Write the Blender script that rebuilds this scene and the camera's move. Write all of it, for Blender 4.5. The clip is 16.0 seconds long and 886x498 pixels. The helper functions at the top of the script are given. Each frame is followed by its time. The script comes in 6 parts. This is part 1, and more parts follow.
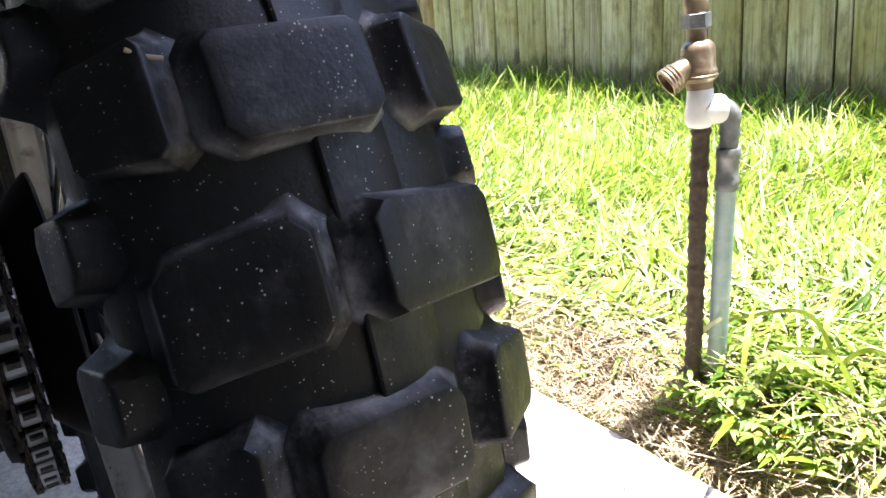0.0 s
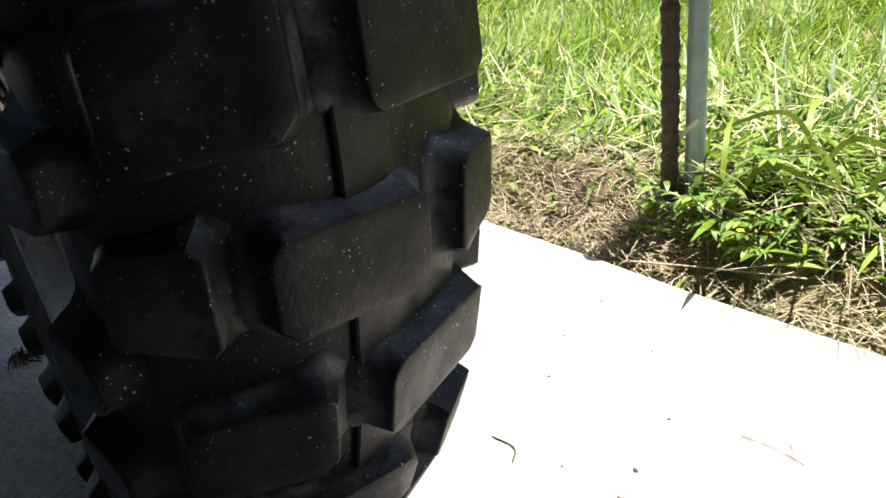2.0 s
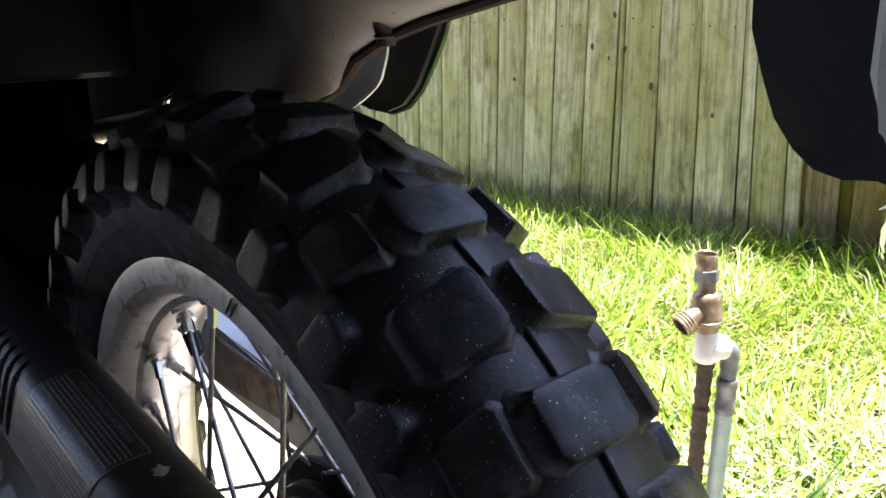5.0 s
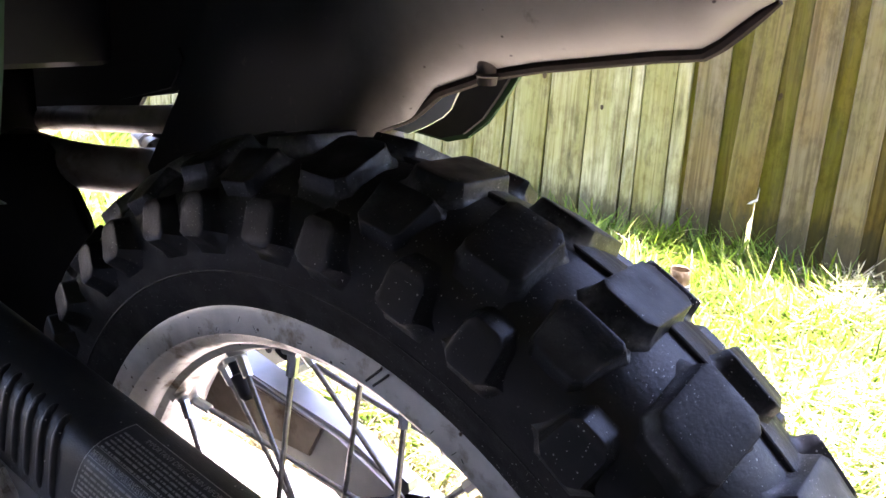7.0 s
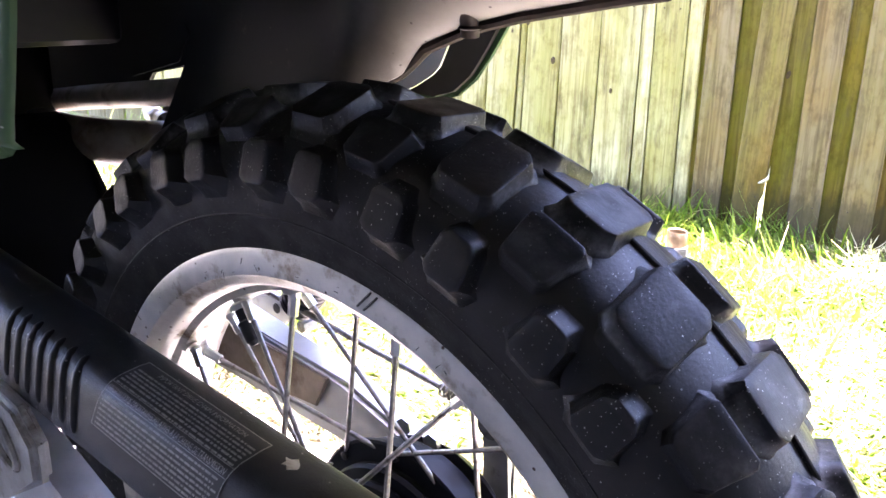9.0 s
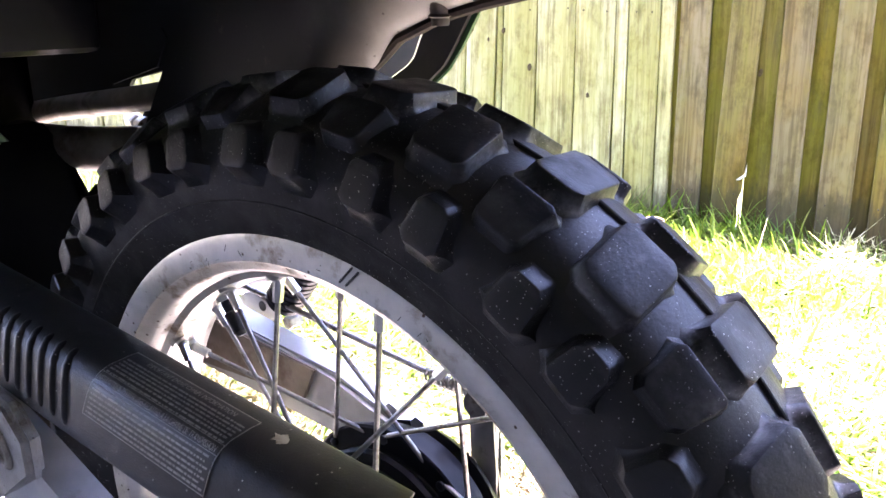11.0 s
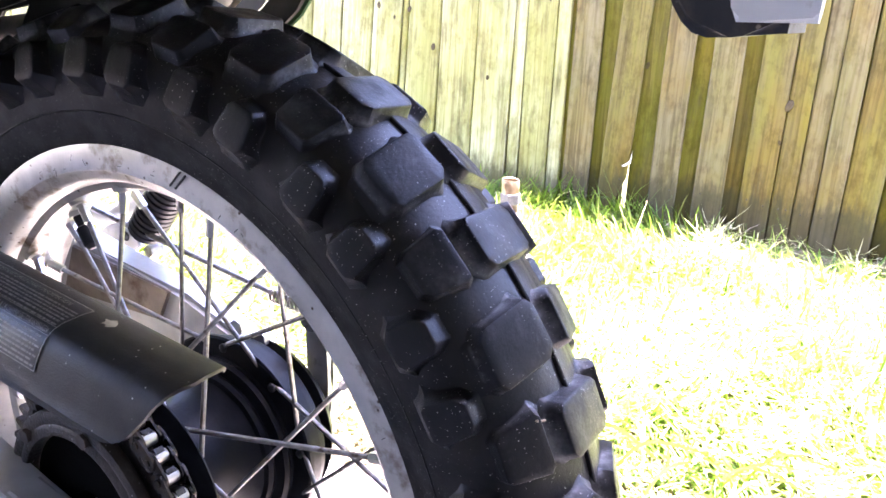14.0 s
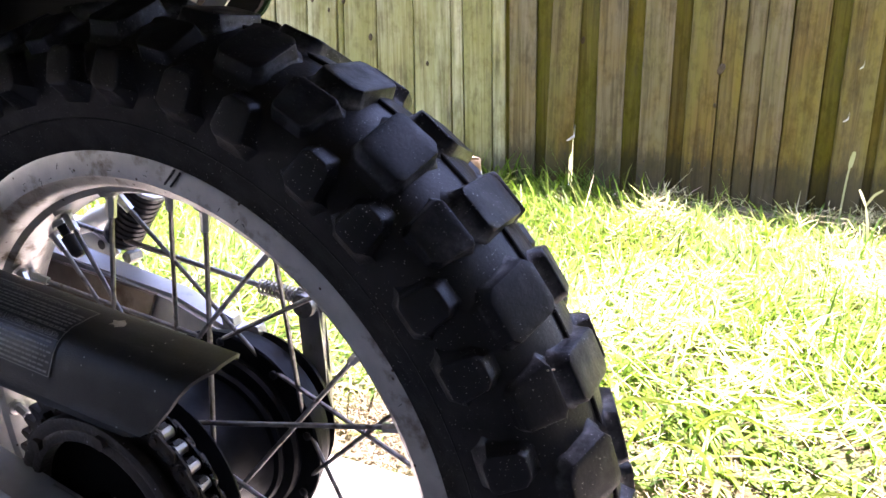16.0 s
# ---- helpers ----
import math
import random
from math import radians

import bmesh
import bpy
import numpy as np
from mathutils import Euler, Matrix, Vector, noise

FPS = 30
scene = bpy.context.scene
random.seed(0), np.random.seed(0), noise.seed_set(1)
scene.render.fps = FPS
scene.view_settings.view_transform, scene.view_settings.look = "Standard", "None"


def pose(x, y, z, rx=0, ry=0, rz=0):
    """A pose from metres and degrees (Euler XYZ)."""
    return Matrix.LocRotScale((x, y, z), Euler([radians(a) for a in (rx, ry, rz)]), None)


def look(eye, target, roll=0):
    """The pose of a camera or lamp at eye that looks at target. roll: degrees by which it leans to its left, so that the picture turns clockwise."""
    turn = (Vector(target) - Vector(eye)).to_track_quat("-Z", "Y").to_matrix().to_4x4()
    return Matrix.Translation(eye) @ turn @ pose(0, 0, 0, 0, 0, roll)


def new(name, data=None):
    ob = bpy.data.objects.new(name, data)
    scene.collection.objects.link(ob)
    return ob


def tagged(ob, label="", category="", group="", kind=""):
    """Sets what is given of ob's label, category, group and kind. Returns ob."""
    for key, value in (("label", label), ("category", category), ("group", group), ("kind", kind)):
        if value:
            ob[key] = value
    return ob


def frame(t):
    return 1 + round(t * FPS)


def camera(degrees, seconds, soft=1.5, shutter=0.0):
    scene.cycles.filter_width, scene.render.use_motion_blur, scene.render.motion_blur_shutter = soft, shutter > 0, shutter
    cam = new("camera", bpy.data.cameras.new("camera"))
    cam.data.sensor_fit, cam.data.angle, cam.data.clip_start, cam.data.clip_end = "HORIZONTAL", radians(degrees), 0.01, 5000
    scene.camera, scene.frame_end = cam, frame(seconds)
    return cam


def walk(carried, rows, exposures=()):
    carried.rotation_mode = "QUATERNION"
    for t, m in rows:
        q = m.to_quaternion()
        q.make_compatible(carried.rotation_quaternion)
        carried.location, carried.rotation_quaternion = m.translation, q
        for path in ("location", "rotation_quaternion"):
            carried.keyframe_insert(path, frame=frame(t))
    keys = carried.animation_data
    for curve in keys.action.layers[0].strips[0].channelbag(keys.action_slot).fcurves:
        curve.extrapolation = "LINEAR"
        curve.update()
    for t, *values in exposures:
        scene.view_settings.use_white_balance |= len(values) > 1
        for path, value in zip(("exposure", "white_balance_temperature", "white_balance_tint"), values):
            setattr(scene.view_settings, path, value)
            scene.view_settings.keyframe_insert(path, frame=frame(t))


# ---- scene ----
cam = camera(59.30, 16.0, soft=1.6)
PATH = [
    (0, pose(0.4593, -0.0668, 0.4928, 68.61, 4.50, 56.97)),
    (0.5, pose(0.4666, -0.0640, 0.4459, 64.26, 3.60, 56.30)),
    (1, pose(0.4906, -0.0780, 0.4207, 62.32, 3.56, 53.41)),
    (1.2, pose(0.4971, -0.0899, 0.4060, 61.27, 4.51, 54.06)),
    (1.5, pose(0.4958, -0.0902, 0.3827, 60.35, 4.75, 54.96)),
    (1.8, pose(0.4754, -0.0720, 0.3538, 62.28, 4.83, 53.04)),
    (2, pose(0.4609, -0.0651, 0.3527, 64.70, 6.28, 54.35)),
    (2.4, pose(0.4503, -0.0589, 0.3867, 67.69, 6.59, 53.35)),
    (2.5, pose(0.4493, -0.0582, 0.4005, 68.95, 6.91, 53.84)),
    (3, pose(0.4456, -0.0695, 0.4792, 71.81, 5.33, 53.64)),
    (3.5, pose(0.4462, -0.0960, 0.5653, 73.74, 3.47, 53.65)),
    (4, pose(0.4409, -0.1265, 0.6247, 74.16, 2.56, 54.28)),
    (4.2, pose(0.4338, -0.1404, 0.6383, 74.09, 2.33, 54.57)),
    (6.3, pose(0.2634, -0.2596, 0.7164, 69.73, -4.13, 37.69)),
    (6.5, pose(0.2597, -0.2682, 0.7175, 69.79, -4.29, 38.04)),
    (7, pose(0.2450, -0.2707, 0.7155, 70.23, -4.53, 38.71)),
    (7.5, pose(0.2298, -0.2698, 0.7119, 70.53, -4.30, 39.25)),
    (8, pose(0.2442, -0.2757, 0.7110, 70.74, -3.68, 39.59)),
    (8.5, pose(0.2726, -0.2769, 0.7004, 69.91, -3.62, 38.63)),
    (8.7, pose(0.2769, -0.2813, 0.6986, 69.77, -3.38, 39.37)),
    (10.8, pose(0.3055, -0.2975, 0.6785, 70.96, -0.46, 37.59)),
    (11, pose(0.2974, -0.2988, 0.6809, 71.12, -1.06, 37.85)),
    (11.5, pose(0.2760, -0.3071, 0.6868, 71.66, -2.02, 36.30)),
    (12, pose(0.2728, -0.3168, 0.6917, 71.99, -3.11, 37.48)),
    (12.5, pose(0.2683, -0.3395, 0.7050, 73.99, -2.81, 39.13)),
    (13, pose(0.2761, -0.3431, 0.7050, 73.92, -2.06, 39.08)),
    (13.5, pose(0.3237, -0.3358, 0.6679, 69.78, -4.95, 34.62)),
    (14, pose(0.3843, -0.3212, 0.6641, 70.40, -5.26, 32.68)),
    (14.5, pose(0.3952, -0.3377, 0.6724, 70.83, -3.46, 28.53)),
    (15, pose(0.3851, -0.3416, 0.6607, 69.68, -2.69, 27.35)),
    (15.5, pose(0.3855, -0.3507, 0.6617, 70.25, -2.90, 26.92)),
    (16, pose(0.3730, -0.3546, 0.6603, 69.95, -1.68, 27.30)),
]
EXPOSURES = [(0, 3.30, 6500, 20), (0.5, 3.08, 6500, 19), (1.2, 2.72, 6500, 16), (1.5, 2.64, 6500, 15), (2.0, 2.06, 6500, 10), (2.6, 1.92, 6500, 10), (3.2, 2.4, 6500, 10), (4.2, 2.9, 6500, 15), (6.3, 4.2, 6500, 30), (7.5, 4.6, 6400, 33),
             (8.7, 5.05, 6300, 36), (10.8, 5.0, 6300, 36), (12.5, 5.18, 6350, 37), (13.5, 5.42, 6250, 37), (14.0, 5.22, 6250, 36.5), (14.5, 4.85, 6200, 36), (15.2, 4.22, 6250, 35), (16, 3.75, 6350, 34)]
walk(cam, PATH, EXPOSURES)
SKY_STRENGTH, SUN_STRENGTH = 0.12, 4.0
ROOF_EDGE = 0.38
H = 0.3185          # axle height

# world: high sun beyond the fence, clear sky
world = bpy.data.worlds.new("sky")
scene.world = world
world.use_nodes = True
wn, wl = world.node_tree.nodes, world.node_tree.links
sky = wn.new("ShaderNodeTexSky")
sky.sky_type = "NISHITA"
sky.sun_disc = False
sky.sun_elevation = radians(80)
sky.sun_rotation = radians(20)
sky.altitude = 10
wn["Background"].inputs["Strength"].default_value = SKY_STRENGTH
wl.new(sky.outputs[0], wn["Background"].inputs["Color"])
sun = new("sun", bpy.data.lights.new("sun", "SUN"))
sun.data.energy = SUN_STRENGTH
sun.data.angle = radians(0.5)
sun.data.color = (1.0, 0.96, 0.89)
sun.matrix_world = look((0.35, 1.15, 9.0), (0, 0, 0))


# ---------------------------------------------------------------- materials
def material(name, rough=0.6, metal=0.0, spec=0.5):
    m = bpy.data.materials.new(name)
    m.use_nodes = True
    b = m.node_tree.nodes["Principled BSDF"]
    b.inputs["Roughness"].default_value = rough
    b.inputs["Metallic"].default_value = metal
    b.inputs["Specular IOR Level"].default_value = spec
    return m, m.node_tree.nodes, m.node_tree.links, b


def coords(n, l, scale=(1, 1, 1), space="Object"):
    tc = n.new("ShaderNodeTexCoord")
    mp = n.new("ShaderNodeMapping")
    mp.inputs["Scale"].default_value = scale
    l.new(tc.outputs[space], mp.inputs["Vector"])
    return mp.outputs[0]


def noise_tex(n, l, vec, scale, detail=4, rough=0.55):
    t = n.new("ShaderNodeTexNoise")
    t.inputs["Scale"].default_value = scale
    t.inputs["Detail"].default_value = detail
    t.inputs["Roughness"].default_value = rough
    l.new(vec, t.inputs["Vector"])
    return t.outputs["Fac"]


def ramp(n, l, fac, *stops):
    r = n.new("ShaderNodeValToRGB")
    while len(r.color_ramp.elements) < len(stops):
        r.color_ramp.elements.new(0.5)
    for e, (p, c) in zip(r.color_ramp.elements, stops):
        e.position = p
        e.color = (*c, 1) if len(c) == 3 else c
    l.new(fac, r.inputs[0])
    return r.outputs[0]


def mix(n, l, fac, a, b, mode="MIX"):
    x = n.new("ShaderNodeMix")
    x.data_type, x.blend_type = "RGBA", mode
    for s, val in ((0, fac), (6, a), (7, b)):
        if isinstance(val, bpy.types.NodeSocket):
            l.new(val, x.inputs[s])
        elif s == 0:
            x.inputs[s].default_value = val
        else:
            x.inputs[s].default_value = (*val, 1)
    return x.outputs[2]


def bump(n, l, b, height, strength=0.3, dist=0.002):
    u = n.new("ShaderNodeBump")
    u.inputs["Strength"].default_value = strength
    u.inputs["Distance"].default_value = dist
    l.new(height, u.inputs["Height"])
    l.new(u.outputs[0], b.inputs["Normal"])


def worn(name, c1, c2, scale=40, rough=0.5, metal=0.0, dirt=None, dirt_scale=12, dirt_at=0.55, bump_s=0.15,
         bump_d=0.0008, spec=0.5, fine=None, specks=None):
    """A surface of two close tones with grain, patches of dirt and a fine relief."""
    m, n, l, b = material(name, rough, metal, spec)
    v = coords(n, l)
    g = noise_tex(n, l, v, scale, 6)
    col = ramp(n, l, g, (0.3, c1), (0.7, c2))
    if dirt:
        d = noise_tex(n, l, v, dirt_scale, 7, 0.65)
        f = ramp(n, l, d, (dirt_at, (0, 0, 0)), (dirt_at + 0.16, (1, 1, 1)))
        col = mix(n, l, f, col, dirt)
        rr = ramp(n, l, d, (dirt_at, (rough,) * 3), (dirt_at + 0.16, (min(1, rough + 0.3),) * 3))
        l.new(rr, b.inputs["Roughness"])
    if specks:
        tone, size, chance = specks
        vo = n.new("ShaderNodeTexVoronoi")
        vo.inputs["Scale"].default_value = size
        l.new(v, vo.inputs["Vector"])
        dots = ramp(n, l, vo.outputs["Distance"], (0.10, (1, 1, 1)), (0.17, (0, 0, 0)))
        sel = n.new("ShaderNodeSeparateColor")
        l.new(vo.outputs["Color"], sel.inputs[0])
        pick = ramp(n, l, sel.outputs[0], (chance, (0, 0, 0)), (chance + 0.02, (1, 1, 1)))
        col = mix(n, l, mix(n, l, 1.0, dots, pick, "MULTIPLY"), col, tone)
    l.new(col, b.inputs["Base Color"])
    h = noise_tex(n, l, v, fine or scale * 6, 5)
    bump(n, l, b, h, bump_s, bump_d)
    return m


def rubber_material(name, base, grime, dust, spec=0.3, rough=0.6, floor=0.3150, soft=0.0040, polish=0.42):
    """Black rubber with pale grit pressed into it, and dust lying on the floor of the tread."""
    m, n, l, b = material(name, rough, 0, spec)
    v0 = coords(n, l)
    info = n.new("ShaderNodeObjectInfo")
    add = n.new("ShaderNodeVectorMath")
    add.operation = "ADD"
    l.new(v0, add.inputs[0])
    cmb = n.new("ShaderNodeCombineXYZ")
    l.new(info.outputs["Random"], cmb.inputs[0])
    l.new(info.outputs["Random"], cmb.inputs[2])
    l.new(cmb.outputs[0], add.inputs[1])
    v = add.outputs[0]

    def calc(op, x, y, z=None):
        q = n.new("ShaderNodeMath")
        q.operation = op
        for i, val in enumerate((x, y, z)):
            if val is None:
                continue
            if isinstance(val, bpy.types.NodeSocket):
                l.new(val, q.inputs[i])
            else:
                q.inputs[i].default_value = val
        return q.outputs[0]
    sep = n.new("ShaderNodeSeparateXYZ")
    l.new(v0, sep.inputs[0])
    rr = calc("SQRT", calc("ADD", calc("MULTIPLY", sep.outputs[0], sep.outputs[0]), calc("MULTIPLY", sep.outputs[2], sep.outputs[2])), 0)
    yy = calc("SUBTRACT", sep.outputs[1], 0.003)
    height = calc("MULTIPLY_ADD", calc("MULTIPLY", yy, yy), 6.0, rr)
    big = noise_tex(n, l, v, 28, 6, 0.6)
    col = ramp(n, l, big, (0.40, base), (0.72, grime))
    wob = calc("MULTIPLY_ADD", noise_tex(n, l, v, 55, 5, 0.65), 0.009, height)
    mr = n.new("ShaderNodeMapRange")
    mr.inputs["From Min"].default_value = floor + 0.0035 + soft
    mr.inputs["From Max"].default_value = floor + 0.0035 - soft
    l.new(wob, mr.inputs["Value"])
    low = n.new("ShaderNodeMapRange")
    low.inputs["From Min"].default_value = 0.3093
    low.inputs["From Max"].default_value = 0.3108
    low.inputs["To Min"].default_value = 0.10
    l.new(height, low.inputs["Value"])
    middle = n.new("ShaderNodeMapRange")
    middle.inputs["From Min"].default_value = 0.050
    middle.inputs["From Max"].default_value = 0.036
    middle.inputs["To Min"].default_value = 0.12
    l.new(calc("ABSOLUTE", yy, 0), middle.inputs["Value"])
    dm = calc("MULTIPLY", calc("MULTIPLY", mr.outputs[0], low.outputs[0]), middle.outputs[0])
    scuff = ramp(n, l, noise_tex(n, l, v, 34, 5, 0.7), (0.44, (0.05, 0.05, 0.05)), (0.62, (1, 1, 1)))
    col = mix(n, l, calc("MULTIPLY", dm, scuff), col, dust)
    grit = None
    for scale, size, chance in ((150, 0.085, 0.80), (260, 0.11, 0.80), (420, 0.15, 0.82), (760, 0.20, 0.80)):
        vo = n.new("ShaderNodeTexVoronoi")
        vo.inputs["Scale"].default_value = scale
        l.new(v, vo.inputs["Vector"])
        dots = ramp(n, l, vo.outputs["Distance"], (size * 0.7, (1, 1, 1)), (size, (0, 0, 0)))
        sel = n.new("ShaderNodeSeparateColor")
        l.new(vo.outputs["Color"], sel.inputs[0])
        pick = ramp(n, l, sel.outputs[0], (chance, (0, 0, 0)), (chance + 0.02, (1, 1, 1)))
        f = mix(n, l, 1.0, dots, pick, "MULTIPLY")
        grit = f if grit is None else mix(n, l, 1.0, grit, f, "LIGHTEN")
    patch = ramp(n, l, noise_tex(n, l, v, 30, 3), (0.40, (0, 0, 0)), (0.60, (1, 1, 1)))
    grit = mix(n, l, 1.0, grit, patch, "MULTIPLY")
    col = mix(n, l, grit, col, (0.44, 0.43, 0.40))
    l.new(col, b.inputs["Base Color"])
    rg = ramp(n, l, noise_tex(n, l, v, 60, 4), (0.35, (rough - 0.12,) * 3), (0.7, (rough + 0.15,) * 3))
    deep = n.new("ShaderNodeMapRange")
    deep.inputs["From Min"].default_value = 0.3145
    deep.inputs["From Max"].default_value = 0.3115
    l.new(height, deep.inputs["Value"])
    above = n.new("ShaderNodeMapRange")
    above.inputs["From Min"].default_value = 0.3000
    above.inputs["From Max"].default_value = 0.3060
    l.new(height, above.inputs["Value"])
    l.new(mix(n, l, calc("MULTIPLY", deep.outputs[0], above.outputs[0]), rg, (polish, polish, polish)), b.inputs["Roughness"])
    bump(n, l, b, noise_tex(n, l, v, 420, 6, 0.65), 0.4, 0.0007)
    return m


RUBBER = rubber_material("tread_rubber", (0.0036, 0.0034, 0.0033), (0.0115, 0.0107, 0.0100), (0.20, 0.20, 0.205), 0.30, 0.48)
SIDEWALL = rubber_material("sidewall_rubber", (0.0040, 0.0036, 0.0033), (0.0150, 0.0130, 0.0112), (0.040, 0.038, 0.036), 0.30, 0.60)
ALLOY = worn("aged_alloy", (0.42, 0.41, 0.38), (0.56, 0.545, 0.50), 60, 0.42, 0.75, (0.20, 0.15, 0.10), 42, 0.55, 0.2, 0.0005, 0.5, None, ((0.07, 0.045, 0.03), 150, 0.72))
SILVER = worn("silver_paint", (0.42, 0.42, 0.42), (0.52, 0.52, 0.51), 50, 0.45, 0.4, (0.2, 0.17, 0.13), 20, 0.6)
STEEL = worn("spoke_steel", (0.20, 0.19, 0.18), (0.36, 0.35, 0.33), 160, 0.42, 0.85, (0.10, 0.06, 0.035), 90, 0.55)
BRIGHT = worn("plated_steel", (0.5, 0.5, 0.48), (0.62, 0.61, 0.59), 120, 0.3, 0.9, (0.2, 0.15, 0.1), 70, 0.6)
BLACKPAINT = worn("black_paint", (0.007, 0.0075, 0.010), (0.015, 0.016, 0.020), 60, 0.42, 0.0, (0.045, 0.04, 0.034), 25, 0.64, 0.15, 0.0008, 0.35)
HUBBLACK = worn("hub_paint", (0.003, 0.0034, 0.0046), (0.0065, 0.0072, 0.0095), 60, 0.36, 0.0, (0.014, 0.013, 0.013), 25, 0.62, 0.15, 0.0008, 0.09)
PALEWOOD = worn("torn_wood", (0.55, 0.50, 0.40), (0.66, 0.61, 0.5), 200, 0.8)
KNOT = worn("dark_knot", (0.05, 0.032, 0.018), (0.10, 0.065, 0.035), 200, 0.8)
GUARD = worn("guard_plastic", (0.0105, 0.0104, 0.0110), (0.0225, 0.0222, 0.0230), 70, 0.42, 0.0, (0.042, 0.040, 0.038), 30, 0.58, 0.4, 0.0006, 0.26, 900, ((0.30, 0.29, 0.27), 260, 0.86))
PEGRUBBER = worn("peg_rubber", (0.025, 0.024, 0.023), (0.06, 0.057, 0.053), 120, 0.7, 0.0, (0.11, 0.10, 0.09), 60, 0.54, 0.5, 0.001)
CASTMAT = worn("cast_alloy", (0.20, 0.195, 0.18), (0.33, 0.32, 0.30), 45, 0.6, 0.3, (0.07, 0.055, 0.04), 30, 0.52, 0.5, 0.0012, 0.4, 300, ((0.04, 0.03, 0.025), 220, 0.7))
RUSTBOLT = worn("rusty_bolt", (0.03, 0.022, 0.017), (0.065, 0.048, 0.036), 120, 0.6, 0.3, (0.10, 0.06, 0.035), 90, 0.60)
SIGNALBLACK = worn("signal_black", (0.010, 0.010, 0.011), (0.022, 0.020, 0.018), 50, 0.5, 0.0, (0.06, 0.048, 0.035), 40, 0.55, 0.4, 0.0006, 0.4, None, ((0.2, 0.18, 0.15), 180, 0.85))
EXHAUST = worn("exhaust_steel", (0.075, 0.058, 0.044), (0.15, 0.125, 0.10), 40, 0.42, 0.5, (0.06, 0.04, 0.027), 25, 0.52)
PALEPLATE = worn("pale_plate", (0.42, 0.44, 0.42), (0.5, 0.52, 0.5), 30, 0.4, 0.2, (0.3, 0.3, 0.27), 40, 0.64)
BLACKPLASTIC = worn("black_plastic", (0.007, 0.0055, 0.0045), (0.013, 0.0105, 0.0085), 70, 0.55, 0.0, (0.04, 0.032, 0.025), 22, 0.66, 0.15, 0.0008, 0.3)


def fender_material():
    """Dusty black-brown plastic; light fading towards the front is painted in along x."""
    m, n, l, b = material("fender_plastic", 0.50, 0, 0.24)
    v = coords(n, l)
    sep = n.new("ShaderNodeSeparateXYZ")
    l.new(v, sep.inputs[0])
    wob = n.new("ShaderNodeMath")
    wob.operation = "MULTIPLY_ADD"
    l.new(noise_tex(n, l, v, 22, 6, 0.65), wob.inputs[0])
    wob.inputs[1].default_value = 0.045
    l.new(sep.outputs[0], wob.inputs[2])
    # mask along x: rear painted pale as if lit, front left dark
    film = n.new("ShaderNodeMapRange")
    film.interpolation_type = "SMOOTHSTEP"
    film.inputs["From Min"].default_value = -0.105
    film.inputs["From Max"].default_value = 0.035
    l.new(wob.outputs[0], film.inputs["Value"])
    # beige of the dusty rear, with its light in the colour
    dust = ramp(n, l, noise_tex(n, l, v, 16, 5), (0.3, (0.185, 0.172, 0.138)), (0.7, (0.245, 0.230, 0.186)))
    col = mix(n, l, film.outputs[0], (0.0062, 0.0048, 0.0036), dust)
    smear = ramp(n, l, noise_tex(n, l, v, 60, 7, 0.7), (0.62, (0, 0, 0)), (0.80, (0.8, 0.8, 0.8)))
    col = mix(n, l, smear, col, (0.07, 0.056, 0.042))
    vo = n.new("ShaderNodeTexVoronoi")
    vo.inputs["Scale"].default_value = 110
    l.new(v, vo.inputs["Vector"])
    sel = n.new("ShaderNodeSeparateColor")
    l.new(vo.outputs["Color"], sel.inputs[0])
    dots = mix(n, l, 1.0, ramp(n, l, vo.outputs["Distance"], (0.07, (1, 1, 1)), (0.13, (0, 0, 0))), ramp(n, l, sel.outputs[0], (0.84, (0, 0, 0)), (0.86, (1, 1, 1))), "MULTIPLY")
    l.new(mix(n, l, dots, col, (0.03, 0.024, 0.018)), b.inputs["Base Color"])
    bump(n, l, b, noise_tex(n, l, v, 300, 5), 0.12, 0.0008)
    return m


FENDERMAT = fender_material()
COVERBLACK = worn("blue_black_plastic", (0.0030, 0.0036, 0.0045), (0.0052, 0.0060, 0.0072), 40, 0.45, 0.0, (0.010, 0.011, 0.013), 9, 0.58, 0.1, 0.0008, 0.22)
# near-black carrying the shade of parts that are not built
UNLITBLACK = worn("unlit_black", (0.0016, 0.0016, 0.0018), (0.0030, 0.0029, 0.0029), 40, 0.85, 0.0, (0.010, 0.009, 0.007), 26, 0.62, 0.2, 0.001, 0.03)
# near-black that stands in for deep shade under the mudguard
SHADEBLACK = worn("shade_black", (0.003, 0.003, 0.0035), (0.005, 0.005, 0.006), 40, 0.65, 0.0, (0.012, 0.011, 0.009), 20, 0.66, 0.1, 0.0008, 0.12)
GREEN = worn("green_plastic", (0.026, 0.066, 0.022), (0.040, 0.088, 0.034), 30, 0.46, 0.0, (0.14, 0.18, 0.12), 14, 0.74, 0.12, 0.0008, 0.28, None, ((0.3, 0.33, 0.27), 150, 0.85))


